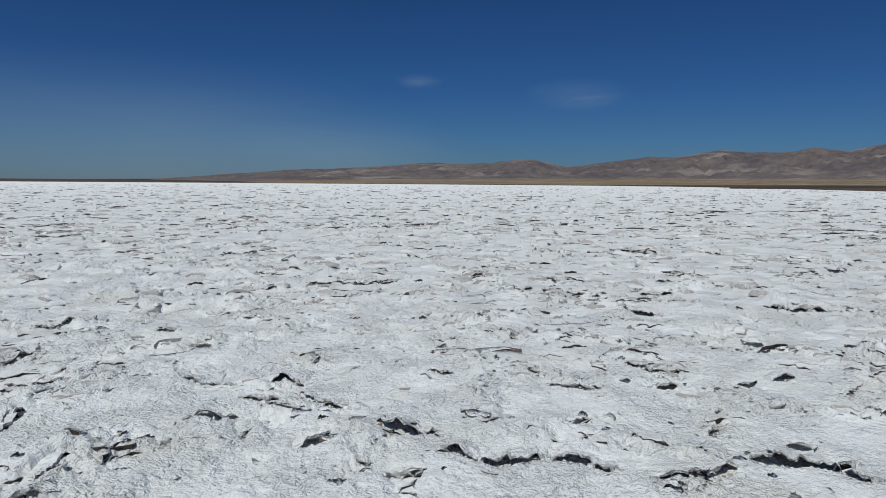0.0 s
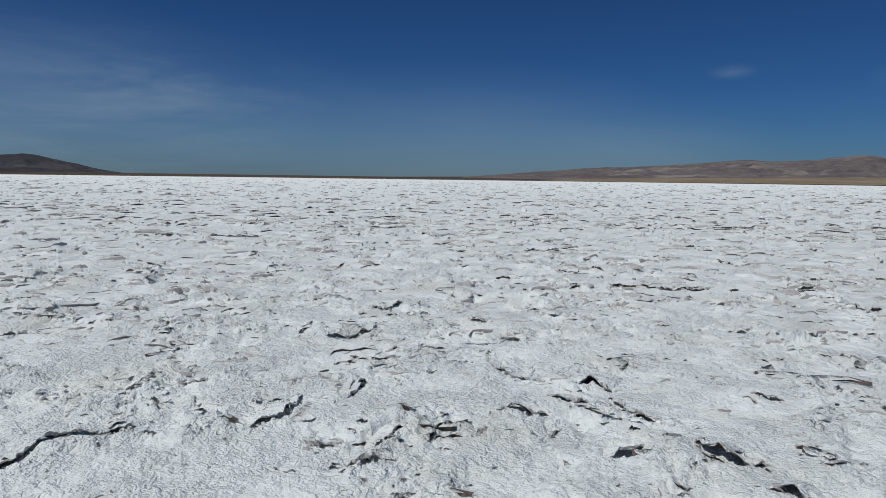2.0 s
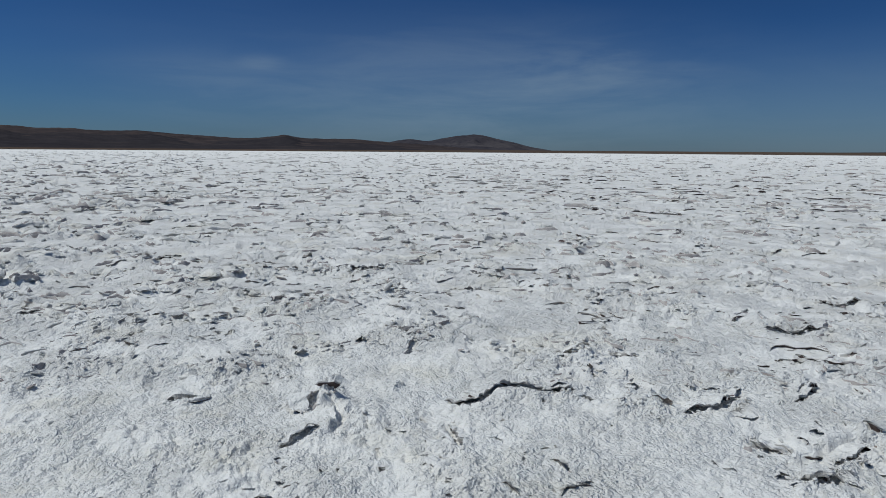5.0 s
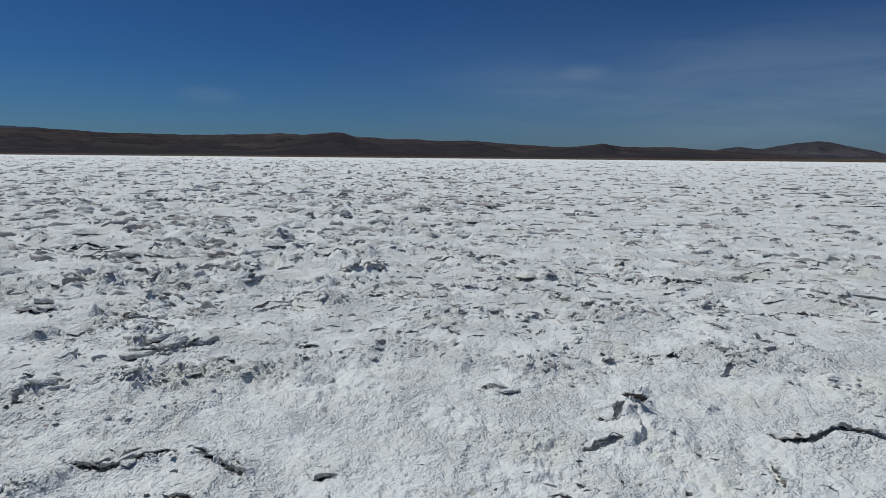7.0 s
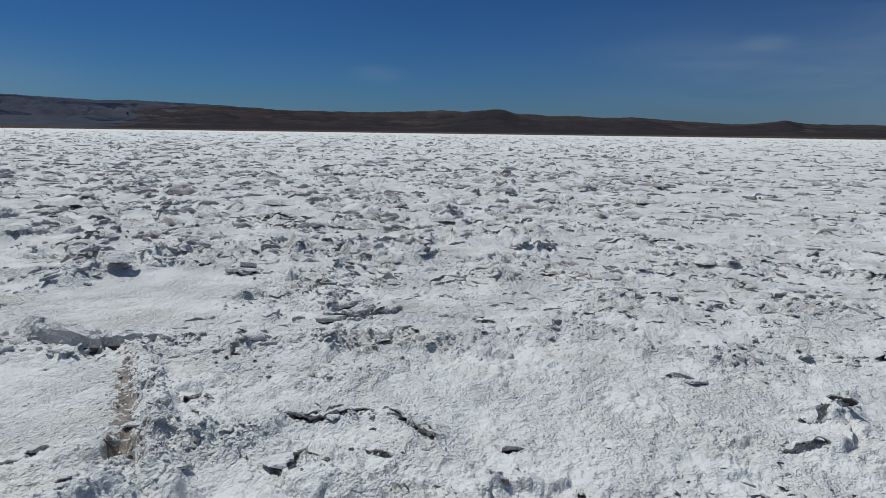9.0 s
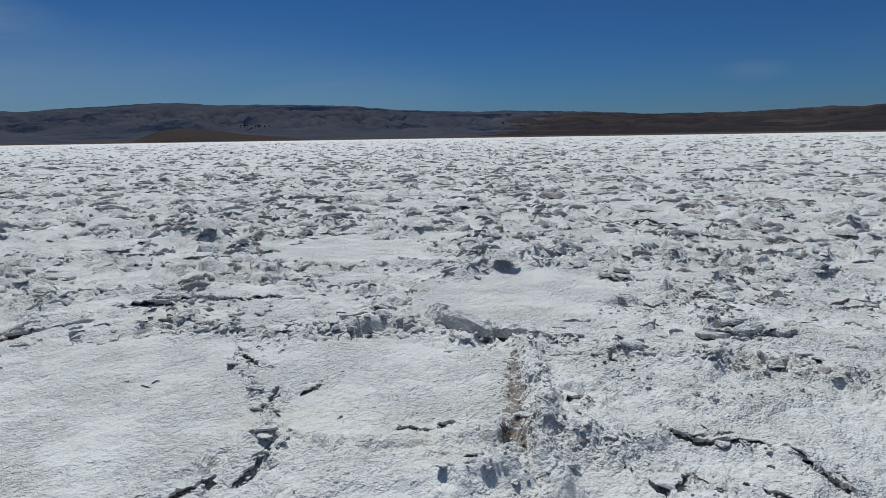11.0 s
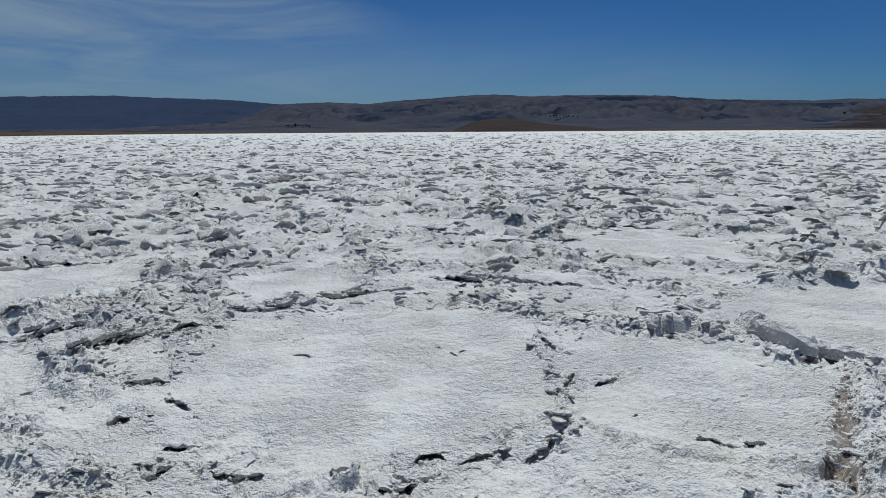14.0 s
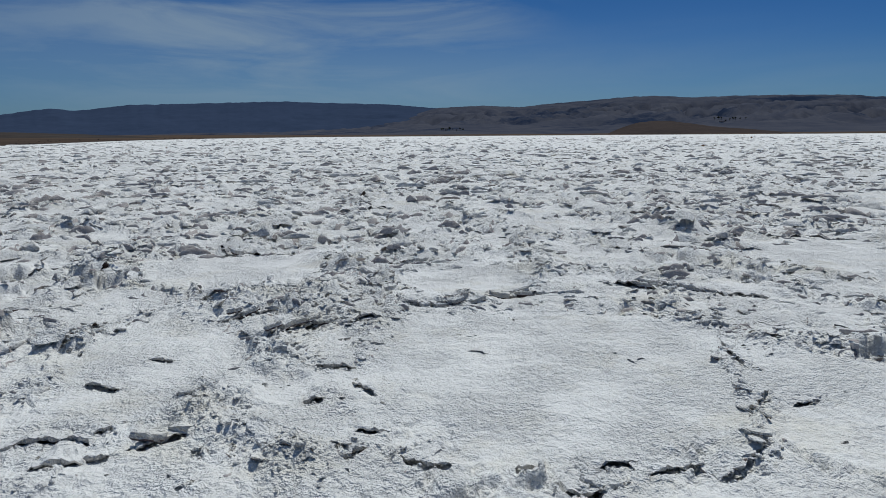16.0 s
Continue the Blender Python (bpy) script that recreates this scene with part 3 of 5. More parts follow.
heap([(-0.61, -8.88), (-1.01, -8.17)], 0.08, 0.2)
lip([(-0.28, -18.78), (-0.79, -18.98)], 0.08)
lip([(-1.43, -16.72), (-2.07, -16.51)], 0.08)
heap([(0.18, -3.38), (-0.22, -3.60)], 0.03, 0.25)
heap([(0.39, -4.10), (0.16, -3.93), (-0.06, -3.60)], 0.07, 0.18)
heap([(0.10, -3.60), (-0.10, -3.38), (-0.19, -3.25)], 0.05, 0.15)
heap([(1.13, -3.58), (0.88, -3.57)], 0.07, 0.12)
heap([(-0.36, -5.95), (-0.75, -6.07)], 0.06, 0.08)
heap([(0.15, -5.42), (0.03, -4.99)], 0.08, 0.06)
heap([(-0.58, -4.75), (-0.80, -5.76)], 0.05, 0.07)
heap([(-0.62, -5.57), (-1.02, -5.72)], 0.06, 0.1)
heap([(-4.33, -2.81), (-3.94, -2.53), (-3.50, -2.17), (-2.99, -1.91), (-2.71, -1.66)], 0.13, 0.10)
heap([(-2.52, -2.05), (-2.68, -1.88)], 0.15, 0.13)
heap([(-2.12, -2.93), (-2.52, -3.39), (-2.72, -3.80), (-2.95, -4.30)], 0.06, 0.05)
heap([(-3.18, -1.85), (-3.28, -1.51)], 0.09, 0.11)
heap([(0.43, -4.12), (0.13, -3.85), (-0.08, -3.50)], 0.13, 0.20)


trench([(-4.16, -2.82), (-3.66, -2.47), (-3.08, -2.11), (-2.90, -1.97)], 0.06, 0.06)


def to_run(px, py, run):
    """Distance to the run, signed side (right: positive), place along it (0 to 1)."""
    pts = np.array(run, float)
    best, side, along = np.full(px.shape, 1e9), np.zeros(px.shape), np.zeros(px.shape)
    seg = np.hypot(*np.diff(pts, axis=0).T)
    total, done = seg.sum(), 0.0
    for a, b, s in zip(pts[:-1], pts[1:], seg):
        t = ((px - a[0]) * (b[0] - a[0]) + (py - a[1]) * (b[1] - a[1])) / (s * s)
        u = np.clip(t, 0, 1)
        dx, dy = px - (a[0] + u * (b[0] - a[0])), py - (a[1] + u * (b[1] - a[1]))
        d = np.hypot(dx, dy)
        sd = (px - a[0]) * (b[1] - a[1]) - (py - a[1]) * (b[0] - a[0])
        near = d < best
        best, side, along = np.where(near, d, best), np.where(near, np.sign(sd), side), np.where(near, (done + u * s) / total, along)
        done += s
    return best, side, along


def swell(x, y):
    """The flat's gentle undulation."""
    return 0.030 * NA.fbm(x * 0.45, y * 0.45, 2) + 0.012 * NB.at(x * 1.7, y * 1.7)


def joints(x, y):
    """The flat's polygons: warped place, and the cells round it."""
    wx = x + 0.20 * NC.fbm(x * 1.3, y * 1.3, 4) + 0.03 * NA.fbm(x * 8, y * 8, 2)
    wy = y + 0.20 * ND.fbm(x * 1.3, y * 1.3, 4) + 0.03 * NB.fbm(x * 8, y * 8, 2)
    return (wx, wy) + NA.cells(wx * 0.6, wy * 0.6)


LEVELS = []


def level_before(pts):
    """The crust's height just before each point of a run, evened out."""
    tan = np.gradient(pts, axis=0)
    tan /= np.linalg.norm(tan, axis=1)[:, None] + 1e-9
    z = sum(relief(pts[:, 0] + off * tan[:, 1], pts[:, 1] - off * tan[:, 0], lips=False) for off in (0.03, 0.06, 0.10)) / 3 + 0.004
    k = np.ones(5) / 5
    return np.convolve(np.pad(z, 2, mode="edge"), k, "valid")


def even_points(run, n):
    q = np.array(run, float)
    cum = np.concatenate([[0], np.cumsum(np.hypot(*np.diff(q, axis=0).T))])
    s = np.linspace(0, cum[-1], n)
    return np.stack([np.interp(s, cum, q[:, 0]), np.interp(s, cum, q[:, 1])], 1)


def relief(x, y, masks=False, lips=True):
    """Height of the salt's surface."""
    r = np.hypot(x - HUB[0], y - HUB[1])
    south = smooth(2.0, -5.0, y + 0.2 * np.minimum(x, 0))      # the rougher side of the flat
    flat = np.zeros(x.shape)
    for cx, cy, a, b, turn in PANS:
        c, s = math.cos(radians(turn)), math.sin(radians(turn))
        u, v = ((x - cx) * c + (y - cy) * s) / a, (-(x - cx) * s + (y - cy) * c) / b
        w = np.hypot(u, v) + 0.18 * NC.at(x * 2.3, y * 2.3)
        flat = np.maximum(flat, 1 - smooth(0.85, 1.1, w))
    near = 1 - smooth(5.0, 9.0, r)
    far = 0.45 + 0.55 * smooth(4.5, 9.0, r) + 0.15 * smooth(9.0, 18.0, r)
    calm = 1 - smooth(9.0, 18.0, r)      # finer breaks only where the eye comes near
    # plates: each tilted a little, its rim curled up over its neighbour's
    wx, wy, d1, d2, k, bx, by = joints(x, y)
    e = d2 - d1
    rim = smooth(0.34, 0.04, e + 0.12 * NB.fbm(x * 2.2, y * 2.2, 3))
    rough = (0.62 + 0.38 * south) * (0.2 + 0.8 * smooth(-0.45, 0.4, NB.fbm(x * 0.9 + 5, y * 0.9, 3))) * (0.3 + 0.9 * rim) * (1 - 0.9 * flat)
    z = swell(x, y) * (1 - 0.5 * flat)
    lifted = smooth(-0.35, 0.35, NC.fbm(x * 0.7 + 31, y * 0.7, 3))
    tilt = (bx * (NA.v[k] - 0.5) + by * (NB.v[k] - 0.5)) * 0.11
    curl = np.exp(-e / 0.09) * NC.v[k] ** 1.5 * (0.3 + 0.7 * smooth(-0.3, 0.3, ND.fbm(x * 2.6, y * 2.6, 2)))
    z = z + far * (1 - flat) * (tilt + (0.25 + 0.75 * lifted) * curl * (0.055 + 0.065 * south))
    zone = np.exp(-(e / (0.17 + 0.09 * south)) ** 2) * (0.25 + 0.75 * lifted) * (1 - flat)
    # low heaved crests
    c1 = 1 - np.abs(NB.fbm(wx * 0.8 + 3, wy * 0.8, 2, 0.5)) * 2.4
    z = z + far * (1 - flat) * 0.03 * lifted * np.clip(c1, 0, 1) ** 4 * (0.8 + 0.4 * calm * NC.fbm(x * 5, y * 5, 2))
    # slabs two hands wide, shoved over one another
    wx, wy = wx + 0.012 * NC.fbm(x * 19, y * 19, 2), wy + 0.012 * ND.fbm(x * 19, y * 19, 2)
    d1, d2, k, bx, by = NB.cells(wx * 2.4 + 7, wy * 2.4)
    e = d2 - d1
    tilt = bx * (NA.v[k] - 0.5) + by * (NB.v[k] - 0.5)
    z = z + (0.22 + 0.78 * rough) * (1 - 0.95 * flat) * (0.35 + 0.65 * far) * (1 + 0.8 * south * smooth(4, 7, r)) * (tilt * 0.14 + 0.045 * (NC.v[k] - 0.6) * (NC.v[k] > 0.6) + 0.030 * np.exp(-e / 0.07) * (NA.v[k] > 0.55) * NB.v[k])
    z = z + far * zone * south * (0.22 * tilt + 0.03 * (NB.v[k] - 0.35) * (NB.v[k] > 0.35))
    # chunks a hand wide, thickest along the joints
    d1, d2, k, bx, by = ND.cells(wx * 6.1 + 3, wy * 6.1)
    tilt = bx * (NA.v[k] - 0.5) + by * (NB.v[k] - 0.5)
    z = z + (1 - 0.9 * flat) * ((0.048 * rough + (0.06 + 0.07 * south) * zone) * tilt + far * zone * 0.028 * (NC.v[k] - 0.3) * (NC.v[k] > 0.3))
    # crumbs of crust, a thumb wide
    fine = 1 - smooth(8.0, 15.0, r)
    d1, d2, k, bx, by = NA.cells(wx * 14.3 + 3, wy * 14.3 + 8)
    z = z + fine * (1 - 0.85 * flat) * (0.18 + 0.65 * rough + 0.5 * zone) * ((bx * (NC.v[k] - 0.5) + by * (NB.v[k] - 0.5)) * 0.028 + 0.018 * (ND.v[k] - 0.6) * (ND.v[k] > 0.6))
    # thin raised scabs of crust with ragged edges
    scab = smooth(-0.02, 0.04, NB.fbm(x * 2.9 + 2, y * 2.9, 5, 0.62)) * 0.016 + smooth(0.02, 0.09, ND.fbm(x * 7.5, y * 7.5 + 4, 4, 0.62)) * 0.011
    z = z + calm * (0.35 + 0.65 * smooth(0.05, 0.4, rough)) * (1 - 0.85 * flat) * scab
    # crumbled popcorn crust
    d1, d2, k, bx, by = NC.cells(x * 17 + 0.5 * NA.at(x * 9, y * 9), y * 17 + 0.5 * NB.at(x * 9, y * 9))
    z = z + fine * (0.10 * (1 - 0.7 * flat) + 0.6 * rough) * 0.016 * (1 - d1 * d1 * 1.6) * (0.4 + 0.6 * NA.v[k]) + 0.02 * rough * near * NB.fbm(x * 4.5, y * 4.5, 2) + (0.1 + 0.9 * calm) * (0.0045 + 0.0085 * rough) * NA.fbm(x * 16, y * 16, 3, 0.65)
    z = z + fine * (0.002 + 0.004 * rough) * NC.fbm(x * 48, y * 48, 2)
    dirt, piled = np.zeros(x.shape), np.zeros(x.shape)
    for run, h, w in HEAPS:
        q = np.array(run)
        lo, hi = q.min(0) - 3 * w - 0.1, q.max(0) + 3 * w + 0.1
        m = (x > lo[0]) & (x < hi[0]) & (y > lo[1]) & (y < hi[1])
        if not m.any():
            continue
        px, py = x[m], y[m]
        jx, jy = px + 0.4 * w * NA.fbm(px / w * 0.7, py / w * 0.7, 3), py + 0.4 * w * NB.fbm(px / w * 0.7, py / w * 0.7, 3)
        d, s, a = to_run(jx, jy, run)
        body = np.exp(-(d / (0.85 * w)) ** 2)
        f = 1 / max(0.07, 0.6 * w)
        c1, c2, k, bx, by = ND.cells(jx * f, jy * f)
        piece = 0.6 + 0.35 * NB.v[k] + 0.5 * (bx * (NA.v[k] - .5) + by * (NC.v[k] - .5)) - 0.25 * np.exp(-((c2 - c1) / 0.12) ** 2)
        soft = 0.75 + 0.35 * NC.fbm(px * 7, py * 7, 2)
        p1, p2, k, bx, by = NC.cells(px * 24, py * 24)
        near_by = 1 - smooth(6.5, 10.0, r[m])
        chunky = np.clip((w - 0.08) / 0.14, 0.15, 1)
        shape = chunky * (0.1 + 0.8 * piece + 0.16 * near_by * NC.fbm(px * 16, py * 16, 3, 0.6)) + (1 - chunky) * soft + 0.22 * near_by * (1 - 1.6 * p1 * p1)
        tall = 0.8 if q[0][1] < -1 or q[0][1] >= 1 else 0.7
        piled[m] = np.maximum(piled[m], tall * h * body * np.clip(shape, 0, 1.25))
    z = z + piled
    for run, h, w in TRENCHES:
        q = np.array(run)
        lo, hi = q.min(0) - 3 * w, q.max(0) + 3 * w
        m = (x > lo[0]) & (x < hi[0]) & (y > lo[1]) & (y < hi[1])
        if not m.any():
            continue
        px, py = x[m], y[m]
        d, s, a = to_run(px + 0.03 * NA.fbm(px * 9, py * 9, 2), py + 0.03 * NB.fbm(px * 9, py * 9, 2), run)
        g = np.exp(-(d / w) ** 2) * np.clip(np.sin(np.pi * (0.1 + 0.8 * a)) * 1.6, 0, 1)
        z[m] -= h * g
        dirt[m] = np.maximum(dirt[m], (0.8 * g + 0.6 * NC.fbm(px * 21, py * 21, 3) > 0.5))
    if not lips:
        return z
    if not LEVELS:
        LEVELS.extend(level_before(even_points(run, 12)) for run, *_ in LIPS)
    for (run, h, th, back), level in zip(LIPS, LEVELS):
        q = np.array(run)
        lo, hi = q.min(0) - back - 0.1, q.max(0) + back + 0.1
        m = (x > lo[0]) & (x < hi[0]) & (y > lo[1]) & (y < hi[1])
        if not m.any():
            continue
        d, s, a = to_run(x[m], y[m], run)
        g = np.clip(np.sin(np.pi * a) * 1.5, 0, 1)
        inside = smooth(0.02, 0.10, a) * smooth(0.98, 0.90, a)
        under = (1 - smooth(0.35, 0.65, d / (back * np.clip(g, 0.2, 1)))) * (s < 0)
        front = np.exp(-(d / 0.02) ** 2) * (s >= 0)
        near = np.maximum(under, front) * inside
        hollow = np.interp(a, np.linspace(0, 1, 12), level) - 0.016 - (0.038 if q[0][1] > -1 else 0.028) * g * np.exp(-(d / (0.05 + 0.25 * back)) ** 2)
        z[m] += near * (np.minimum(z[m], hollow) - z[m])
        if h > 0.035:
            dirt[m] = np.maximum(dirt[m], inside * np.exp(-(d / 0.035) ** 2) + 0.55 * NC.fbm(x[m] * 25, y[m] * 25, 2) > 0.72)
    return (z, dirt) if masks else z


# ---- the ground: one sheet from underfoot to beyond the hills ----


def shore(az):
    """Where the salt ends, in metres, by azimuth in degrees (-180 to 180)."""
    w = np.where(az < -60, az + 360, az)
    r = 830 + 60 * np.sin(np.radians(w * 3)) + 25 * NA.fbm(w * 0.11, w * 0 + 3.3, 3)
    r = r + (225 - r) * smooth(-8, -36, w)
    return r + (150 - r) * smooth(170, 201, w) * smooth(290, 250, w)


def mesh_from_grid(name, xs, ys, zs, closed=False, rounded=True):
    rows, cols = xs.shape
    v = np.stack([xs.ravel(), ys.ravel(), zs.ravel()], 1).astype(np.float32)
    i = np.arange(rows - 1)[:, None] * cols
    last = cols if closed else cols - 1
    j = np.arange(last)[None, :]
    j2 = (j + 1) % cols
    f = np.stack([i + j, i + j2, i + cols + j2, i + cols + j], 2).reshape(-1, 4)
    me = bpy.data.meshes.new(name)
    me.vertices.add(len(v))
    me.vertices.foreach_set("co", v.ravel())
    me.loops.add(len(f) * 4)
    me.loops.foreach_set("vertex_index", f.astype(np.int32).ravel())
    me.polygons.add(len(f))
    me.polygons.foreach_set("loop_start", np.arange(0, len(f) * 4, 4, dtype=np.int32))
    me.update(calc_edges=True)
    me.polygons.foreach_set("use_smooth", np.full(len(f), rounded))
    return me


def build_ground():
    seen = np.arange(-37.0, 204.0, 0.185)
    rest = np.arange(204.0, 322.9, 1.4)
    az = np.concatenate([seen, rest])
    rad = list(np.arange(0.0, 1.65, 0.05)) + list(np.arange(1.66, 2.3, 0.04))
    while rad[-1] < 5600:
        r = rad[-1]
        rad.append(r + (0.0032 * r ** 1.25 if r < 6 else 0.00058 * r ** 2 if r < 25 else 0.3625 * (r / 25) ** 1.7))
    rad = np.array(rad)
    rad[0] = 0.001
    ring = int(np.argmin(np.abs(rad - 600)))
    rad[ring] = 600.0
    A, Rr = np.meshgrid(np.radians(az), rad)
    Rr = Rr * (1 + smooth(90, 500, Rr) * (shore((np.degrees(A) + 180) % 360 - 180) / 600 - 1))
    x, y = HUB[0] - np.sin(A) * Rr, HUB[1] + np.cos(A) * Rr
    deg = (np.degrees(A) + 180) % 360 - 180
    edge = shore(deg)
    z = np.zeros(x.shape)
    m = (Rr < 760)
    dirt = np.zeros(x.shape)
    z[m], dirt[m] = relief(x[m], y[m], True)
    z = swell(x, y) + (z - swell(x, y)) * smooth(0.2, 1.3, Rr)      # levelled under the camera, where the polar grid would streak
    for _ in range(2):      # heights blurred outward from the hub, so steep walls don't streak
        z[1:-1] = 0.5 * z[1:-1] + 0.25 * (z[:-2] + z[2:])
    z *= 1 - smooth(0.8, 1.0, Rr / edge)
    z += np.where(Rr > edge, 0.25 * smooth(0, 60, Rr - edge) + 0.0032 * np.clip(Rr - edge, 0, 3000), 0)
    me = mesh_from_grid("ground", x[::-1], y[::-1], z[::-1], closed=True, rounded=False)
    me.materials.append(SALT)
    me.materials.append(PLAIN)
    me.materials.append(DIRT)
    kind = np.where(Rr > edge + 0.5, 1, np.where(dirt > 0, 2, 0))[::-1]      # a face takes its outer rim's kind
    me.polygons.foreach_set("use_smooth", (Rr < 300)[::-1][1:, :].ravel())
    me.polygons.foreach_set("material_index", kind[:-1, :].astype(np.int32).ravel())
    ob = new("ground", me)
    tagged(ob, "cracked white salt flat with a brown grass plain beyond", "ground", kind="structure")
    return ob


ground = build_ground()

# ---- hills round the basin ----


HILLS = {}


def hills(name, label, mat, foot, crest, summits, seed, gully=0.35, bow=1.6, step=0.16):
    """A range between the radii foot and crest. summits: azimuth in degrees and height in degrees over the flat, along its skyline."""
    g = Grid(seed)
    a = np.array([s[0] for s in summits], float)
    h = np.array([s[1] for s in summits], float)
    o = np.argsort(a)
    a, h = a[o], h[o]
    az = np.arange(a[0], a[-1] + step, step)
    top = np.interp(az, a, h)
    k = np.exp(-0.5 * (np.arange(-4, 5) / 1.6) ** 2)
    top = np.convolve(np.pad(top, 4, mode="edge"), k / k.sum(), "valid")
    top = top + 0.035 * np.minimum(1, top) * g.fbm(az * 1.1, az * 0, 4, 0.6)
    u = np.concatenate([np.linspace(0, 1, 46), np.linspace(1.03, 1.35, 6)])
    A, U = np.meshgrid(az, u)
    top = np.tile(top, (len(u), 1))
    R = foot + (crest - foot) * U
    crest_h = np.maximum(np.tan(np.radians(top)) * crest + 1.5, -2.0)
    X, Y = HUB[0] - np.sin(np.radians(A)) * R, HUB[1] + np.cos(np.radians(A)) * R
    body = np.where(U <= 1, np.clip(U, 0, 1) ** bow, 1 - 1.6 * (U - 1))
    n1 = np.abs(g.fbm(X * 0.0022, Y * 0.0022, 4, 0.55))
    n2 = np.abs(g.fbm(X * 0.012 + 9, Y * 0.012, 3, 0.55))
    cut = gully * (0.95 * n1 + 0.12 * n2) * np.clip(1 - np.abs(U - 0.55) / 0.45, 0, 1) ** 0.7
    Z = crest_h * np.clip(body * (1.12 - cut * 1.6), 0, None)
    lim = np.where(U < 1, np.tan(np.radians(top)) * R * (0.25 + 0.75 * U) + 1.5, Z)
    Z = np.where(U >= 0.99, np.where(U <= 1.0, crest_h, np.minimum(Z, crest_h)), np.minimum(Z, lim))
    HILLS[name] = (az, u, Z, foot, crest)
    Z[0] = -3.0
    me = mesh_from_grid(name, X[::-1], Y[::-1], Z[::-1])
    me.materials.append(mat)
    return tagged(new(name, me), label, "hills", "hills round the basin", "structure")


hills("far_blue_range", "long range on the far horizon, blue-grey haze put into its colour", HAZE_BLUE, 3300, 4700,
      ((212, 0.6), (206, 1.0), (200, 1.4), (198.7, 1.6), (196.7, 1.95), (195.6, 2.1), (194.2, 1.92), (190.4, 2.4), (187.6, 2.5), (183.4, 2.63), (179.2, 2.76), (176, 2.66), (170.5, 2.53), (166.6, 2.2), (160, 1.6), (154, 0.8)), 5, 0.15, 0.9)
hills("south_range", "grey-brown hills with dark scrub patches, haze and shade in their colour", GREY, 1500, 4300,
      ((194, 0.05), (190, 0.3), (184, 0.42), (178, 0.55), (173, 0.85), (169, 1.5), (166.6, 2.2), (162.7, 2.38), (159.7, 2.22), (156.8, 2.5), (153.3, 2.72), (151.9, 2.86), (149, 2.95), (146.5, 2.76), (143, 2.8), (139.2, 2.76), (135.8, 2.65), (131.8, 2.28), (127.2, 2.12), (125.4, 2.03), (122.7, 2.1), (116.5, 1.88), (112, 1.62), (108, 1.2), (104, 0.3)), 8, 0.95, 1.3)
hills("west_range", "dark brown hills along the flat's edge, shade put into their colour", BROWN, 1500, 3400,
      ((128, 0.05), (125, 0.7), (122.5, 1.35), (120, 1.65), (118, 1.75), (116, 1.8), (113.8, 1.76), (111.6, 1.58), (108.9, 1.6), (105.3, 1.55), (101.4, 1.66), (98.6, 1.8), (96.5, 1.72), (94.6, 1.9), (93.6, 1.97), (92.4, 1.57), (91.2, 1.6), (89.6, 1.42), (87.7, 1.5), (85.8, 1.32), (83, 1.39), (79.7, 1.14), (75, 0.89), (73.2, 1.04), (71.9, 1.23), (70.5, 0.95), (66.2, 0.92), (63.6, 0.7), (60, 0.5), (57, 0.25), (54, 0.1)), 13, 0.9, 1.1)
hills("west_foothills", "dark umber foothills before the brown range, shade put into their colour", UMBER, 1350, 2600,
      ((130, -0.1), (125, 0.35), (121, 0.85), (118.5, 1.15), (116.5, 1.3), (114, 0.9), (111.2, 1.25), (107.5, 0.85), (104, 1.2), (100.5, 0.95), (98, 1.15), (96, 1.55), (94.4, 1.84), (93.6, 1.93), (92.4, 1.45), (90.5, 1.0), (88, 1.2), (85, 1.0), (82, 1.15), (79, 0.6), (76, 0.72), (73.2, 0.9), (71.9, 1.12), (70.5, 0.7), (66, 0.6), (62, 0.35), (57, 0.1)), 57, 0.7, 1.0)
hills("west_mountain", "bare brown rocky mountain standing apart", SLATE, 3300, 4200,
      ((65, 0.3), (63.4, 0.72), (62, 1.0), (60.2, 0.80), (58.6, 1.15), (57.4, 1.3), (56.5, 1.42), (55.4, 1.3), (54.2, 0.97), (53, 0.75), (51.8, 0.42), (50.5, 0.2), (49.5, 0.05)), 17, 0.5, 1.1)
hills("north_range", "bare tan desert hills with pale outcrops", TAN, 1000, 4200,
      ((24, 0.1), (20.4, 0.38), (17.7, 0.62), (15.5, 0.76), (12.4, 1.05), (9, 1.15), (6.5, 1.3), (3, 1.55), (0.9, 1.75), (-1.2, 1.6), (-4, 1.75), (-7.1, 2.1), (-9, 1.7), (-10.4, 1.42), (-12, 1.6), (-16.9, 2.25), (-19, 2.2), (-22.1, 2.74), (-24.3, 2.52), (-27, 2.5), (-28.5, 2.82), (-30.7, 2.52), (-33, 3.0), (-38, 2.8), (-44, 2.0)), 21, 0.8, 2.0)
hills("north_plain", "golden tan plain sloping up to the desert hills", GOLD, 930, 1300,
      ((23, -0.14), (18, -0.04), (12, 0.16), (5, 0.3), (-6, 0.42), (-16, 0.5), (-28, 0.5), (-44, 0.45)), 43, 0.05, 0.9)
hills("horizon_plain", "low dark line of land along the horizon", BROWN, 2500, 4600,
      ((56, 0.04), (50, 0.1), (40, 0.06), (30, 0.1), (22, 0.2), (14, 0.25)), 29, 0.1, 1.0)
hills("brown_knoll", "low rounded brown knoll before the hills", DARK, 1150, 1500,
      ((153, -0.2), (151.5, 0.45), (150.2, 0.88), (149, 1.0), (147.5, 0.95), (146, 0.75), (144.5, 0.5), (142, 0.3), (138, -0.1)), 31, 0.1, 0.7)
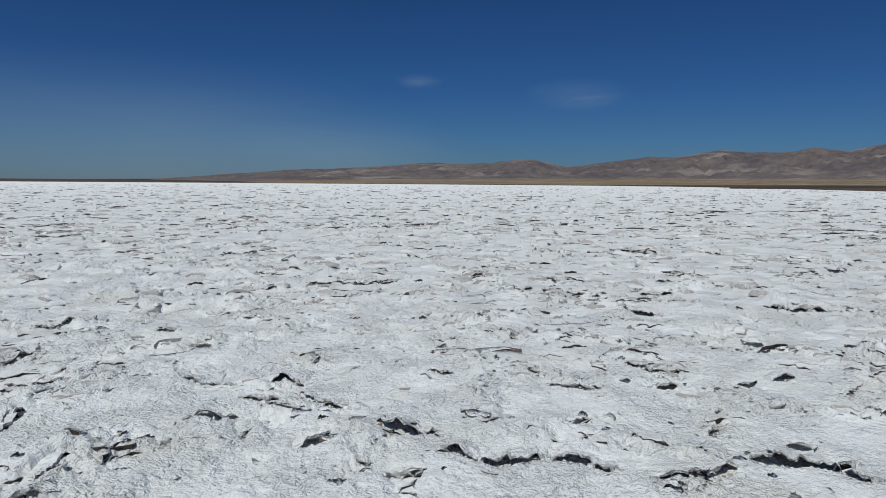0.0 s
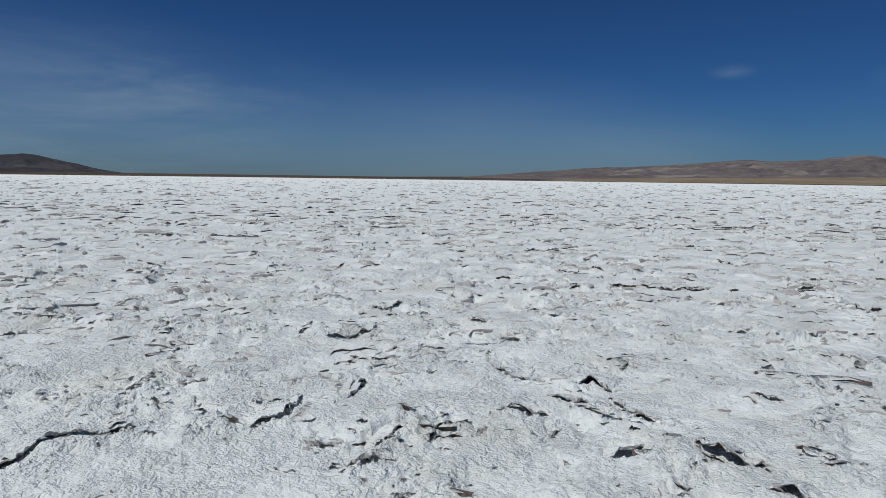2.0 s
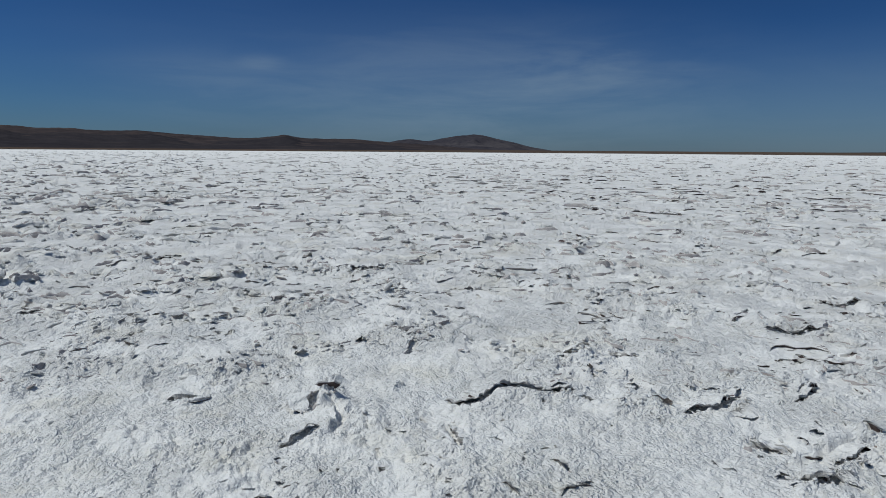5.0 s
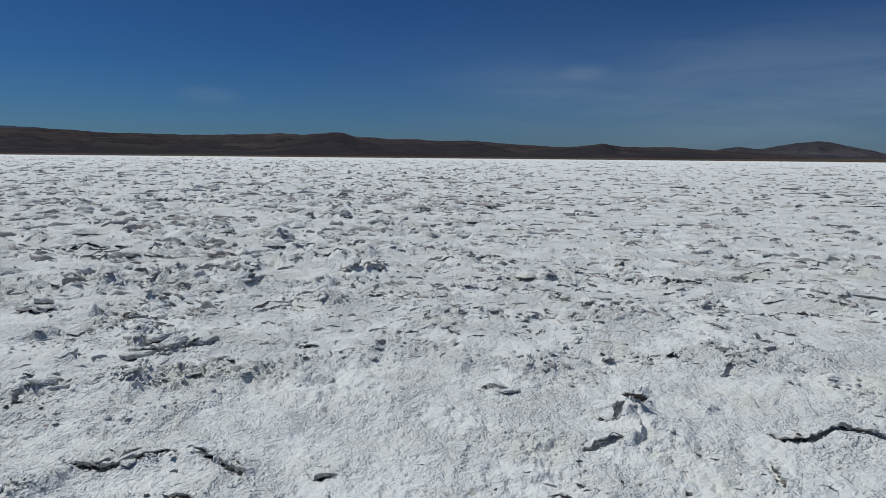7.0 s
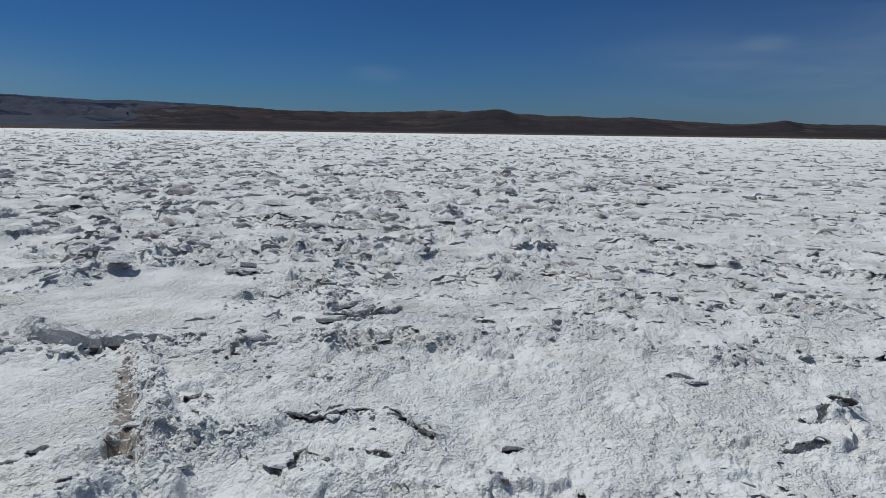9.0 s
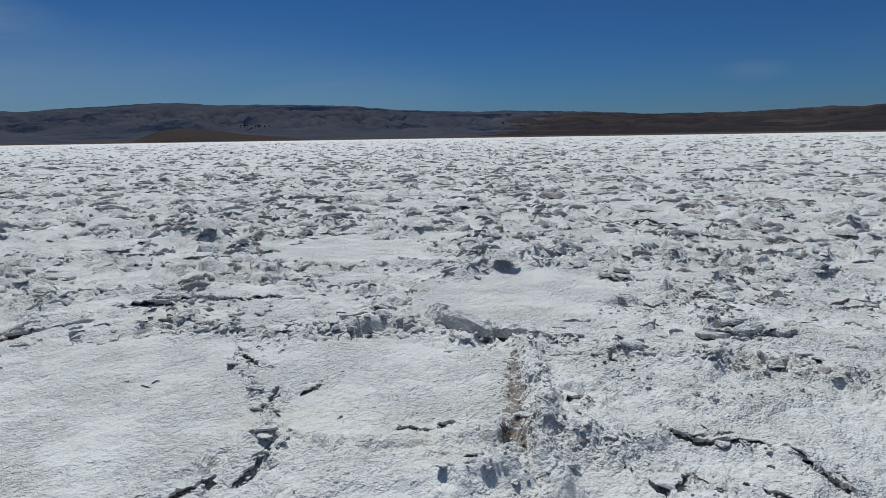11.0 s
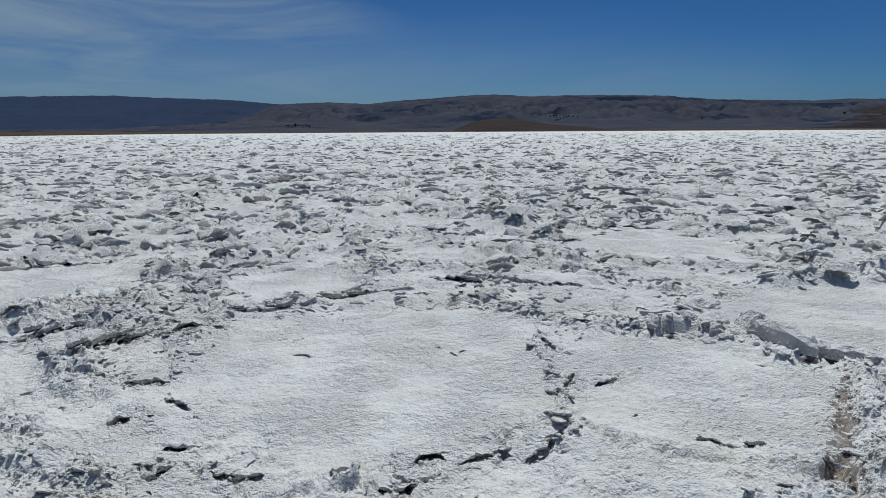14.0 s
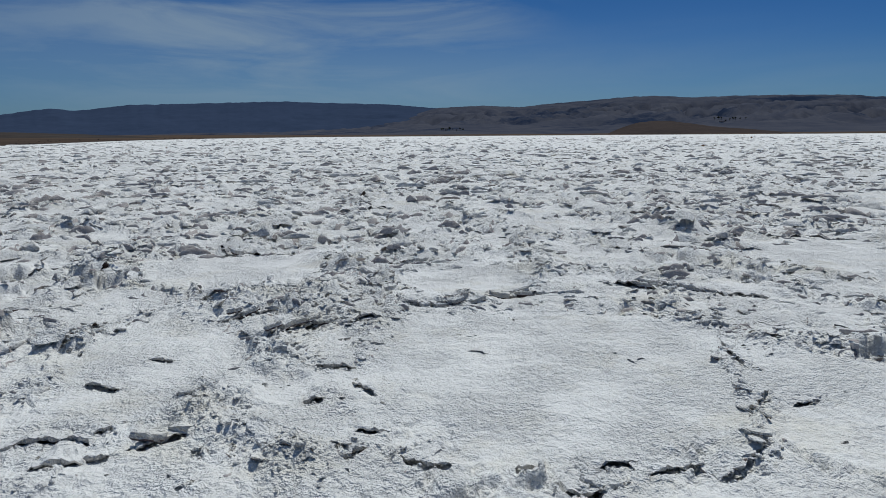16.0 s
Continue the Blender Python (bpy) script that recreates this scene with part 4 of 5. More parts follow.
hills("low_bank", "low bare brown bank at the salt's edge", KNOLL, 470, 640,
      ((184, -0.5), (187, -0.12), (190, 0.05), (194, 0.25), (199, 0.42), (206, 0.5), (216, 0.3)), 37, 0.05, 0.8)
hills("dark_bank", "low dark brown bank at the salt's edge", KNOLL, 330, 560,
      ((-14, -0.5), (-19, -0.25), (-25, -0.1), (-30, 0.02), (-36, 0.1), (-46, 0.1)), 41, 0.05, 0.8)


def on_hill(name, az, el):
    """The place on a range's near slope that stands el degrees over the flat at azimuth az."""
    azs, u, Z, foot, crest = HILLS[name]
    col = Z[:46, int(round((az - azs[0]) / (azs[1] - azs[0])))]
    R = foot + (crest - foot) * u[:46]
    up = np.degrees(np.arctan2(col - 1.5, R))
    k = int(np.argmax(up >= el))
    c = compass(az, R[k])
    return c.x + HUB[0], c.y + HUB[1], float(col[k])

# ---- crust pieces ----


def part(name, bm, mat, parent=None, label=""):
    """Links a bmesh as one object, under parent if there is one."""
    me = bpy.data.meshes.new(name)
    bm.to_mesh(me)
    bm.free()
    me.materials.append(mat)
    ob = new(name, me)
    ob.parent = parent
    if label:
        tagged(ob, label)
    return ob


def add_grid(bm, co):
    """Quads over an array of points (rows, columns, 3)."""
    v = [[bm.verts.new(c) for c in row] for row in co]
    for a, b in zip(v[:-1], v[1:]):
        for i in range(len(a) - 1):
            bm.faces.new((a[i], a[i + 1], b[i + 1], b[i]))


def plate_surfaces(run, lift, thick, back, seed, step=0.018, rows=6):
    """The top and the under surface of a lifted plate, as arrays of points about its middle, and that middle."""
    rs = np.random.RandomState(seed)
    pts = np.array(run, float)
    seg = np.hypot(*np.diff(pts, axis=0).T)
    cum = np.concatenate([[0], np.cumsum(seg)])
    n = max(7, int(cum[-1] / step) + 1)
    s = np.linspace(0, cum[-1], n)
    line = np.stack([np.interp(s, cum, pts[:, 0]), np.interp(s, cum, pts[:, 1])], 1)
    tan = np.gradient(line, axis=0)
    tan /= np.linalg.norm(tan, axis=1)[:, None] + 1e-9
    k = np.ones(3) / 3
    inward = np.stack([-tan[:, 1], tan[:, 0]], 1)
    for c in (0, 1):
        inward[:, c] = np.convolve(np.pad(inward[:, c], 1, mode="edge"), k, "valid")
    u = s / cum[-1]
    end = np.clip(np.sin(np.pi * u), 0, 1) ** 0.38
    g = end * (0.75 + 0.5 * rs.rand() * u + 0.2 * NA.at(s * 4 + seed, s * 0))
    g = g * (0.35 + 0.65 * smooth(-0.4, 0.25, NC.fbm(s * 5.5 + 3 * seed, s * 0 + 2.2, 3, 0.7)))
    jag = 0.018 * NB.fbm(s * 15 + seed, s * 0 + seed, 4, 0.7) + 0.04 * NC.at(s * 3.1 + seed, s * 0)
    mid = line.mean(0)
    level = level_before(line)
    z0 = float(level.mean())
    level = level - z0
    top = []
    for q in np.linspace(0, 1, rows):
        off = (1 - q) * back * end + jag * q
        p = line + inward * off[:, None]
        z = level + lift * g * q ** 1.35 - 0.012 * (1 - q) - 0.012 * (1 - end)
        z = z + 0.008 * NA.fbm(p[:, 0] * 14, p[:, 1] * 14, 3, 0.65) + 0.006 * NC.at(p[:, 0] * 45, p[:, 1] * 45) + 0.006 * q * q * NB.fbm(s * 24 + seed, s * 0 + 4.4, 3, 0.7)
        if q == 1:
            z -= 0.004
        top.append(np.column_stack([p - mid, z]))
    top = np.array(top)
    under = []
    for q, w in ((1.0, 0.45), (0.99, 1.0), (0.93, 1.05), (0.7, 1.0), (0.3, 1.0)):
        off = (1 - q) * back * end + jag + 0.008 * NC.fbm(s * 23 + seed, s * 0 + 10 * w, 2)
        p = line + inward * off[:, None]
        z = level + lift * g * q ** 1.35 - 0.012 * (1 - q) - 0.012 * (1 - end) - thick * w * (0.5 + 0.6 * end) * (0.75 + 0.6 * NA.fbm(s * 14 + seed, s * 0 + 6.6, 2)) + 0.004 * NB.at(p[:, 0] * 30, p[:, 1] * 30)
        under.append(np.column_stack([p - mid, z]))
    return top, np.concatenate([top[-1:], np.array(under)]), (mid[0], mid[1], z0)


def lifted_plate(run, lift, thick, back, seed):
    top, under, at = plate_surfaces(run, lift, thick, back, seed)
    bm = bmesh.new()
    add_grid(bm, np.concatenate([top, under[1:3]]))
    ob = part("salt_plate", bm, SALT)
    ob.location = at
    length = sum(math.dist(a, b) for a, b in zip(run[:-1], run[1:]))
    size = "long" if length > 0.6 else "small" if length < 0.28 else "broken"
    edge = "high lifted" if lift > 0.075 else "lifted"
    tagged(ob, f"{size} white salt crust plate, {edge} edge, dark gap", "salt plate", "lifted plates of the salt flat")
    bm = bmesh.new()
    add_grid(bm, under[2:])
    part("mud_underside", bm, SHADE_MUD, ob, "brown mud under the crust, gap shade put into its colour")
    return ob


def split_run(run, rs):
    """Breaks a run into overlapping shorter ones, each shoved a little out of line."""
    pts = np.array(run, float)
    cum = np.concatenate([[0], np.cumsum(np.hypot(*np.diff(pts, axis=0).T))])
    out, s = [], 0.0
    while s < cum[-1] - 0.05:
        e = min(cum[-1], s + rs.uniform(0.2, 0.5) * max(1.0, cum[-1] / 1.2))
        if cum[-1] - e < 0.07:
            e = cum[-1]
        k = np.linspace(max(0, s - 0.02), min(cum[-1], e + 0.02), 4)
        x, y = np.interp(k, cum, pts[:, 0]), np.interp(k, cum, pts[:, 1])
        n = np.array([-(y[-1] - y[0]), x[-1] - x[0]])
        n = n / (np.linalg.norm(n) + 1e-9)
        o, w = rs.uniform(-0.022, 0.022), rs.uniform(-0.02, 0.02)
        out.append([(px + n[0] * (o + w * t), py + n[1] * (o + w * t)) for px, py, t in zip(x, y, (-1, -0.3, 0.3, 1))])
        s = e
    return out


def build_lips():
    rs = np.random.RandomState(31)
    for i, (run, lift, thick, back) in enumerate(LIPS):
        for j, piece in enumerate(split_run(run, rs)):
            lifted_plate(piece, lift * rs.uniform(0.65, 1.25), thick * rs.uniform(0.7, 1.3), back * rs.uniform(0.6, 1.1), 100 + 7 * i + j)


build_lips()


def clod_mesh(seed):
    """An angular, crumbly lump of salt."""
    bm = bmesh.new()
    bmesh.ops.create_icosphere(bm, subdivisions=2, radius=1.0)
    rs = random.Random(seed)
    off = Vector((rs.random() * 50, rs.random() * 50, rs.random() * 50))
    sx, sy, sz = rs.uniform(0.8, 1.5), rs.uniform(0.6, 1.0), rs.uniform(0.45, 0.85)
    for v in bm.verts:
        p = v.co.copy()
        c = noise.cell_vector((p * 1.3 + off)) - Vector((0.5, 0.5, 0.5))
        k = 1 + 0.35 * noise.noise(p * 1.4 + off) + 0.16 * noise.noise(p * 4.5 + off) + 0.08 * noise.noise(p * 10 + off)
        p = p * k + 0.12 * c
        v.co = Vector((p.x * sx, p.y * sy, p.z * sz))
    me = bpy.data.meshes.new("salt_clod")
    bm.to_mesh(me)
    bm.free()
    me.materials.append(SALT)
    return me


CLODS = [clod_mesh(i) for i in range(9)]


def scatter_clods():
    rs = random.Random(4)
    spots = []
    for run, h, w in HEAPS:
        mx, my = sum(p[0] for p in run) / len(run), sum(p[1] for p in run) / len(run)
        if math.hypot(mx - HUB[0], my - HUB[1]) > 9:
            continue
        length = sum(math.dist(a, b) for a, b in zip(run[:-1], run[1:]))
        for _ in range(max(1, int(length / 0.13))):
            i = rs.randrange(len(run) - 1)
            t = rs.random()
            a, b = run[i], run[i + 1]
            spots.append((a[0] + (b[0] - a[0]) * t + rs.gauss(0, 0.45 * w), a[1] + (b[1] - a[1]) * t + rs.gauss(0, 0.45 * w), rs.uniform(0.010, 0.02) * (1 + 4 * h)))
    rs.shuffle(spots)
    spots = spots[:200]
    z = relief(np.array([s[0] for s in spots]), np.array([s[1] for s in spots]))
    for (x, y, s), h in zip(spots, z):
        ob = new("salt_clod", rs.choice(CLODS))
        ob.matrix_world = pose(x, y, h - 0.22 * s, rs.uniform(-25, 25), rs.uniform(-25, 25), rs.uniform(0, 360)) @ Matrix.Diagonal((s, s, s, 1))
        tagged(ob, "crumbly white salt clod on a heaped crust rim", "salt clod", "clods of broken crust")


scatter_clods()


def slab_mesh(seed):
    """A broken piece of crust, one across: an uneven, angular polygon with a rough top, a crumbling edge and a muddy base."""
    rs = random.Random(seed)
    n = 18
    corners = [2 * math.pi * (i + rs.uniform(-0.3, 0.3)) / 6 for i in range(6)]
    reach = [rs.uniform(0.7, 1.2) for _ in corners]
    ring = []
    for i in range(n):
        k, t = divmod(i, 3)
        a, b = corners[k], corners[(k + 1) % 6]
        p = Vector((math.cos(a) * reach[k], math.sin(a) * reach[k] * 0.62, 0))
        q = Vector((math.cos(b) * reach[(k + 1) % 6], math.sin(b) * reach[(k + 1) % 6] * 0.62, 0))
        ring.append(p.lerp(q, t / 3) * rs.uniform(0.93, 1.07))
    off = Vector((seed * 3.1, seed * 1.7, 0))
    bm = bmesh.new()
    levels = [[bm.verts.new((0, 0, 0.17))]]
    for scale, z, jit in ((0.4, 0.17, 0.05), (0.75, 0.16, 0.05), (0.95, 0.13, 0.04), (1.0, 0.05, 0.03), (0.97, -0.05, 0.06), (1.0, -0.13, 0.06), (0.88, -0.22, 0.05), (0.5, -0.24, 0.03)):
        row = []
        for p in ring:
            q = p * scale
            w = noise.noise(q * 2.2 + off) * 0.10 + noise.noise(q * 6.0 + off) * 0.05
            row.append(bm.verts.new((q.x + rs.uniform(-jit, jit), q.y + rs.uniform(-jit, jit), z + (w if z > 0 else 0.4 * w) + rs.uniform(-jit, jit) * 0.5)))
        levels.append(row)
    for i in range(n):
        bm.faces.new((levels[0][0], levels[1][i], levels[1][(i + 1) % n]))
        for m, (lo, hi) in enumerate(zip(levels[1:-1], levels[2:])):
            f = bm.faces.new((lo[i], hi[i], hi[(i + 1) % n], lo[(i + 1) % n]))
            f.material_index = 1 if m > 4 else 0
    f = bm.faces.new(list(reversed(levels[-1])))
    f.material_index = 1
    bmesh.ops.recalc_face_normals(bm, faces=bm.faces)
    me = bpy.data.meshes.new("crust_chunk")
    bm.to_mesh(me)
    bm.free()
    me.materials.append(SALT)
    me.materials.append(SHADE_MUD)
    return me


SLABS = [slab_mesh(40 + i) for i in range(14)]


def pile_slabs():
    """Chunks strewn on the heaped rims, and slabs stacked along the high lips of the rough side of the flat."""
    rs = random.Random(14)
    spots = []
    for run, h, w in HEAPS:
        mx, my = sum(p[0] for p in run) / len(run), sum(p[1] for p in run) / len(run)
        far = math.hypot(mx - HUB[0], my - HUB[1])
        if far > 13 or my > 3:
            continue
        length = sum(math.dist(a, b) for a, b in zip(run[:-1], run[1:]))
        for _ in range(max(1, int(length / (0.2 if my < -2 else 0.35)))):
            i, t = rs.randrange(len(run) - 1), rs.random()
            a, b = run[i], run[i + 1]
            size = rs.uniform(0.035, 0.075) * (1 + 0.05 * far)
            spots.append((a[0] + (b[0] - a[0]) * t + rs.gauss(0, 0.5 * w), a[1] + (b[1] - a[1]) * t + rs.gauss(0, 0.5 * w), size, rs.uniform(0, 360), rs.gauss(0, 13), rs.gauss(0, 16), 0.7))
    rs.shuffle(spots)
    spots = spots[:130]
    for run, lift, thick, back in LIPS:
        mx, my = sum(p[0] for p in run) / len(run), sum(p[1] for p in run) / len(run)
        far = math.hypot(mx - HUB[0], my - HUB[1])
        if my > -1.2 or far > 11 or lift < 0.034:
            continue
        pts = np.array(run)
        cum = np.concatenate([[0], np.cumsum(np.hypot(*np.diff(pts, axis=0).T))])
        s = 0.0
        while s < cum[-1]:
            size = rs.uniform(0.065, 0.125) * (0.65 + 10 * lift)
            u = min(cum[-1], s + size)
            x, y = np.interp(u, cum, pts[:, 0]), np.interp(u, cum, pts[:, 1])
            k = min(len(run) - 2, int(np.searchsorted(cum, u, side="right")) - 1)
            dx, dy = pts[k + 1] - pts[k]
            turn = math.degrees(math.atan2(dy, dx)) + rs.gauss(0, 14)
            inward = Vector((-dy, dx)).normalized() * size
            into = rs.uniform(0.0, 0.6)
            spots.append((x + inward.x * into, y + inward.y * into, size, turn, rs.gauss(-7, 7), rs.gauss(0, 7), 1.3))
            if lift > 0.04 and rs.random() < 0.6:      # a second one has slid behind it
                spots.append((x + inward.x * (into + 0.75), y + inward.y * (into + 0.75), size * rs.uniform(0.7, 1.0), turn + rs.gauss(0, 18), rs.gauss(-16, 7), rs.gauss(0, 9), 1.3))
            s += size * rs.uniform(1.2, 2.1)
    z = relief(np.array([q[0] for q in spots]), np.array([q[1] for q in spots]), lips=False)
    for (x, y, size, turn, rx, ry, tall), h in zip(spots, z):
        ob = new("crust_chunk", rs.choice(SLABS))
        ob.matrix_world = pose(x, y, h + 0.04 * size, 0, 0, turn) @ pose(0, 0, 0, rx, ry, 0) @ Matrix.Diagonal((size, size, size * tall * rs.uniform(0.7, 1.2), 1))
        tagged(ob, "thick grey-white crust slab stacked along a broken edge" if tall > 1.0 else "broken grey-white crust chunk tilted on a heaped rim", "crust chunk", "broken chunks of crust")


pile_slabs()


def rim_blocks():
    """Thick blocks of crust broken from a pan's rim: place, half length, half width, thickness, turn and tilt."""
    for x, y, sx, sy, sz, turn, rx, label in ((-4.36, -3.38, 0.27, 0.16, 0.36, 81, -7, "long thick grey-white block of crust on a pan's rim"),
                                              (-4.47, -3.04, 0.18, 0.14, 0.28, 126, -5, "thick broken block of crust on a pan's rim"),
                                              (-4.50, -3.80, 0.17, 0.20, 0.16, 62, 52, "white crust slab propped up steeply on a pan's rim")):
        z = float(relief(np.array([x]), np.array([y]))[0])
        ob = new("crust_block", SLABS[int(turn) % 14])
        ob.matrix_world = pose(x, y, z + 0.16 * sz, 0, 0, turn) @ pose(0, 0, 0, rx, 0, 0) @ Matrix.Diagonal((sx, sy, sz, 1))
        tagged(ob, label, "crust block", "thick blocks of crust")


rim_blocks()


def plates_mesh(name, label, count, r0, r1, bias, cols, long, high, seed, front=None, clear=0.35):
    """Countless lifted plates of the open flat between two radii, as one mesh."""
    rs = np.random.RandomState(seed)
    u = rs.rand(count)
    az, r = np.radians(rs.uniform(-38, 204, count)), r0 * (r1 / r0) ** (u ** bias)
    x, y = HUB[0] - np.sin(az) * r, HUB[1] + np.cos(az) * r
    ok = r < 0.78 * shore((np.degrees(az) + 180) % 360 - 180)
    for run, *_ in LIPS + HEAPS:
        mx, my = np.mean(run, axis=0)
        ok &= np.hypot(x - mx, y - my) > clear
    for cx, cy, wa, wb, _ in PANS:
        ok &= (np.hypot(x - cx, y - cy) > max(wa, wb)) | (rs.rand(count) < (0.1 if clear < 0.1 else 0.0))
    _, _, d1, d2, *_ = joints(x, y)
    ok &= (d2 - d1 < 0.16) | (rs.rand(count) < (0.35 if r0 < 12 else 0.75))
    ok &= NA.fbm(x * 0.33 + 9, y * 0.33, 3) + 0.3 * rs.randn(count) > (-0.1 if r0 < 12 else -0.4)
    az, r, x, y = az[ok], r[ok], x[ok], y[ok]
    n = len(x)
    length = np.clip(long[0] * np.exp(rs.normal(0.45, 0.65, n)), 0.5 * long[0], 1.3 * long[1]) * (1 + np.minimum(r, 150) / 60) * (1 + 0.4 * smooth(0, 5, y))
    lift = rs.uniform(high[0], high[1], n) * (1 + 0.4 * smooth(0, 5, y) * smooth(6, 14, r))
    turn = np.where(rs.rand(n) < 0.35, az + rs.normal(0, 0.6, n), rs.uniform(0, 2 * np.pi, n))
    t = np.linspace(-1, 1, cols)[None, :]
    s = t + rs.uniform(-0.6, 0.6, (n, cols)) / cols
    end = np.sqrt(np.clip(1 - t ** 2, 0, 1)) * rs.uniform(0.35, 1.25, (n, cols))
    along = s * length[:, None] / 2
    back = (0.05 + 2.6 * lift)[:, None]
    jag = rs.uniform(-0.10, 0.10, (n, cols)) * length[:, None] + 0.3 * length[:, None] * rs.uniform(-1, 1, (n, 1)) * s * s
    z0 = relief(x, y)[:, None] - 0.008
    rows = ((back * end + jag, -0.012 + 0 * end), (jag, lift[:, None] * end), (jag + 0.006, lift[:, None] * end * 0.72), (jag + 1.5 * lift[:, None], -0.03 + 0 * end))
    c, d = np.cos(turn)[:, None], np.sin(turn)[:, None]
    v = np.stack([np.stack([x[:, None] + c * along - d * q, y[:, None] + d * along + c * q, z0 + h], 2) for q, h in rows], 1)
    nr = len(rows)
    base = np.arange(n)[:, None, None] * (nr * cols)
    i, j = np.arange(nr - 1)[None, :, None] * cols, np.arange(cols - 1)[None, None, :]
    f = np.stack([base + i + j, base + i + cols + j, base + i + cols + j + 1, base + i + j + 1], 3).reshape(-1, 4)
    mat = np.tile(np.repeat(np.array([0, 0, 1]), cols - 1), n)
    # undersides the sun would light take the darker mud, in place of shade
    mat = np.where((mat == 1) & (np.repeat(y + 0.7 * np.minimum(x, 0), 3 * (cols - 1)) > 1), 2, mat)
    stuff_mesh(name, label, v.reshape(-1, 3), f, mat, (SALT, front or SHADE_MUD, SHADE_MUD))


def stuff_mesh(name, label, v, f, mat, mats):
    k = f.shape[1]
    me = bpy.data.meshes.new(name)
    me.vertices.add(len(v))
    me.vertices.foreach_set("co", v.astype(np.float32).ravel())
    me.loops.add(len(f) * k)
    me.loops.foreach_set("vertex_index", f.astype(np.int32).ravel())
    me.polygons.add(len(f))
    me.polygons.foreach_set("loop_start", np.arange(0, len(f) * k, k, dtype=np.int32))
    me.update(calc_edges=True)
    for m in mats:
        me.materials.append(m)
    me.polygons.foreach_set("material_index", mat.astype(np.int32))
    tagged(new(name, me), label, name.replace("_", " "), kind="stuff")


plates_mesh("crust_plates", "countless small lifted salt crust plates on the flat", 8800, 5.5, 26, 0.85, 9, (0.08, 0.46), (0.008, 0.032), 9, DIRTY_SHADE)
plates_mesh("far_crust_plates", "countless lifted salt crust plates out to the shore", 23000, 22, 420, 0.9, 4, (0.12, 0.5), (0.015, 0.045), 10, DIRTY_SHADE)
plates_mesh("crust_flakes", "countless tiny lifted flakes of white salt", 3800, 2.6, 11, 1.0, 7, (0.04, 0.15), (0.008, 0.022), 12, DIRT, 0.03)


def roughness(x, y):
    """0 on the smoother side of the flat, 1 on the rougher."""
    return smooth(2.0, -5.0, y + 0.2 * np.minimum(x, 0))


def ridges_mesh(name, label, count, r0, r1, bias, cols, seed):
    """Countless crust edges heaved up into short uneven ridges, steep on one side, as one mesh."""
    rs = np.random.RandomState(seed)
    az, r = np.radians(rs.uniform(-38, 204, count)), r0 * (r1 / r0) ** (rs.rand(count) ** bias)
    x, y = HUB[0] - np.sin(az) * r, HUB[1] + np.cos(az) * r
    _, _, d1, d2, *_ = joints(x, y)
    side = roughness(x, y)
    ok = (r < 0.85 * shore((np.degrees(az) + 180) % 360 - 180)) & ~in_pan(x, y, 1.02)
    ok &= (d2 - d1 < 0.22) | (rs.rand(count) < (0.3 if r0 < 12 else 0.7))
    ok &= rs.rand(count) < 0.85 + 0.15 * side
    ok &= NA.fbm(x * 0.33 + 9, y * 0.33, 3) + 0.35 * rs.randn(count) > -0.22 - 0.2 * side
    az, r, x, y, side = az[ok], r[ok], x[ok], y[ok], side[ok]
    n = len(x)
    grow = 1 + np.minimum(r, 150) / 55
    length = np.clip(np.exp(rs.normal(-1.25, 0.5, n)), 0.1, 0.6) * grow * (0.4 + 0.6 * smooth(5, 18, r))
    lift = np.clip(np.exp(rs.normal(-3.35, 0.42, n)), 0.012, 0.09) * (0.74 + 0.58 * side) * smooth(2.5, 11.0, r) * np.minimum(grow, 2.0)
    turn = np.where(rs.rand(n) < 0.3, az + rs.normal(0, 0.7, n), rs.uniform(0, 2 * np.pi, n))
    t = np.linspace(-1, 1, cols)[None, :]
    along = (t + rs.uniform(-0.5, 0.5, (n, cols)) / cols) * length[:, None] / 2
    end = np.sqrt(np.clip(1 - t ** 2, 0, 1)) * rs.uniform(0.4, 1.2, (n, cols))
    jag = rs.uniform(-0.07, 0.07, (n, cols)) * length[:, None] + 0.28 * length[:, None] * rs.uniform(-1, 1, (n, 1)) * t * t
    lift = np.minimum(lift, 0.30 * length)
    up = lift[:, None] * end
    back = (0.06 + 3.0 * lift)[:, None] * rs.uniform(0.7, 1.3, (n, cols))
    z0 = relief(x, y)[:, None] - 0.006
    rows = ((back * end + jag, -0.02 + 0 * up), (0.4 * back * end + jag, up * rs.uniform(0.45, 0.9, (n, cols))), (jag, up),
            (jag - 0.22 * lift[:, None] * rs.uniform(0.2, 1.6, (n, cols)), up * rs.uniform(0.35, 0.75, (n, cols))), (jag - 0.8 * lift[:, None] * end, -0.025 + 0 * up))
    c, d = np.cos(turn)[:, None], np.sin(turn)[:, None]
    v = np.stack([np.stack([x[:, None] + c * along - d * q, y[:, None] + d * along + c * q, z0 + h], 2) for q, h in rows], 1)
    nr = len(rows)
    base = np.arange(n)[:, None, None] * (nr * cols)
    i, j = np.arange(nr - 1)[None, :, None] * cols, np.arange(cols - 1)[None, None, :]
    f = np.stack([base + i + j, base + i + cols + j, base + i + cols + j + 1, base + i + j + 1], 3).reshape(-1, 4)
    # steep fronts greyed: mud stain and painted shade, most on the smoother side
    greyed_fronts = np.repeat(rs.rand(n) < 0.8 - 0.3 * side, (nr - 1) * (cols - 1)) & np.tile(np.repeat(np.arange(nr - 1) >= 2, cols - 1), n)
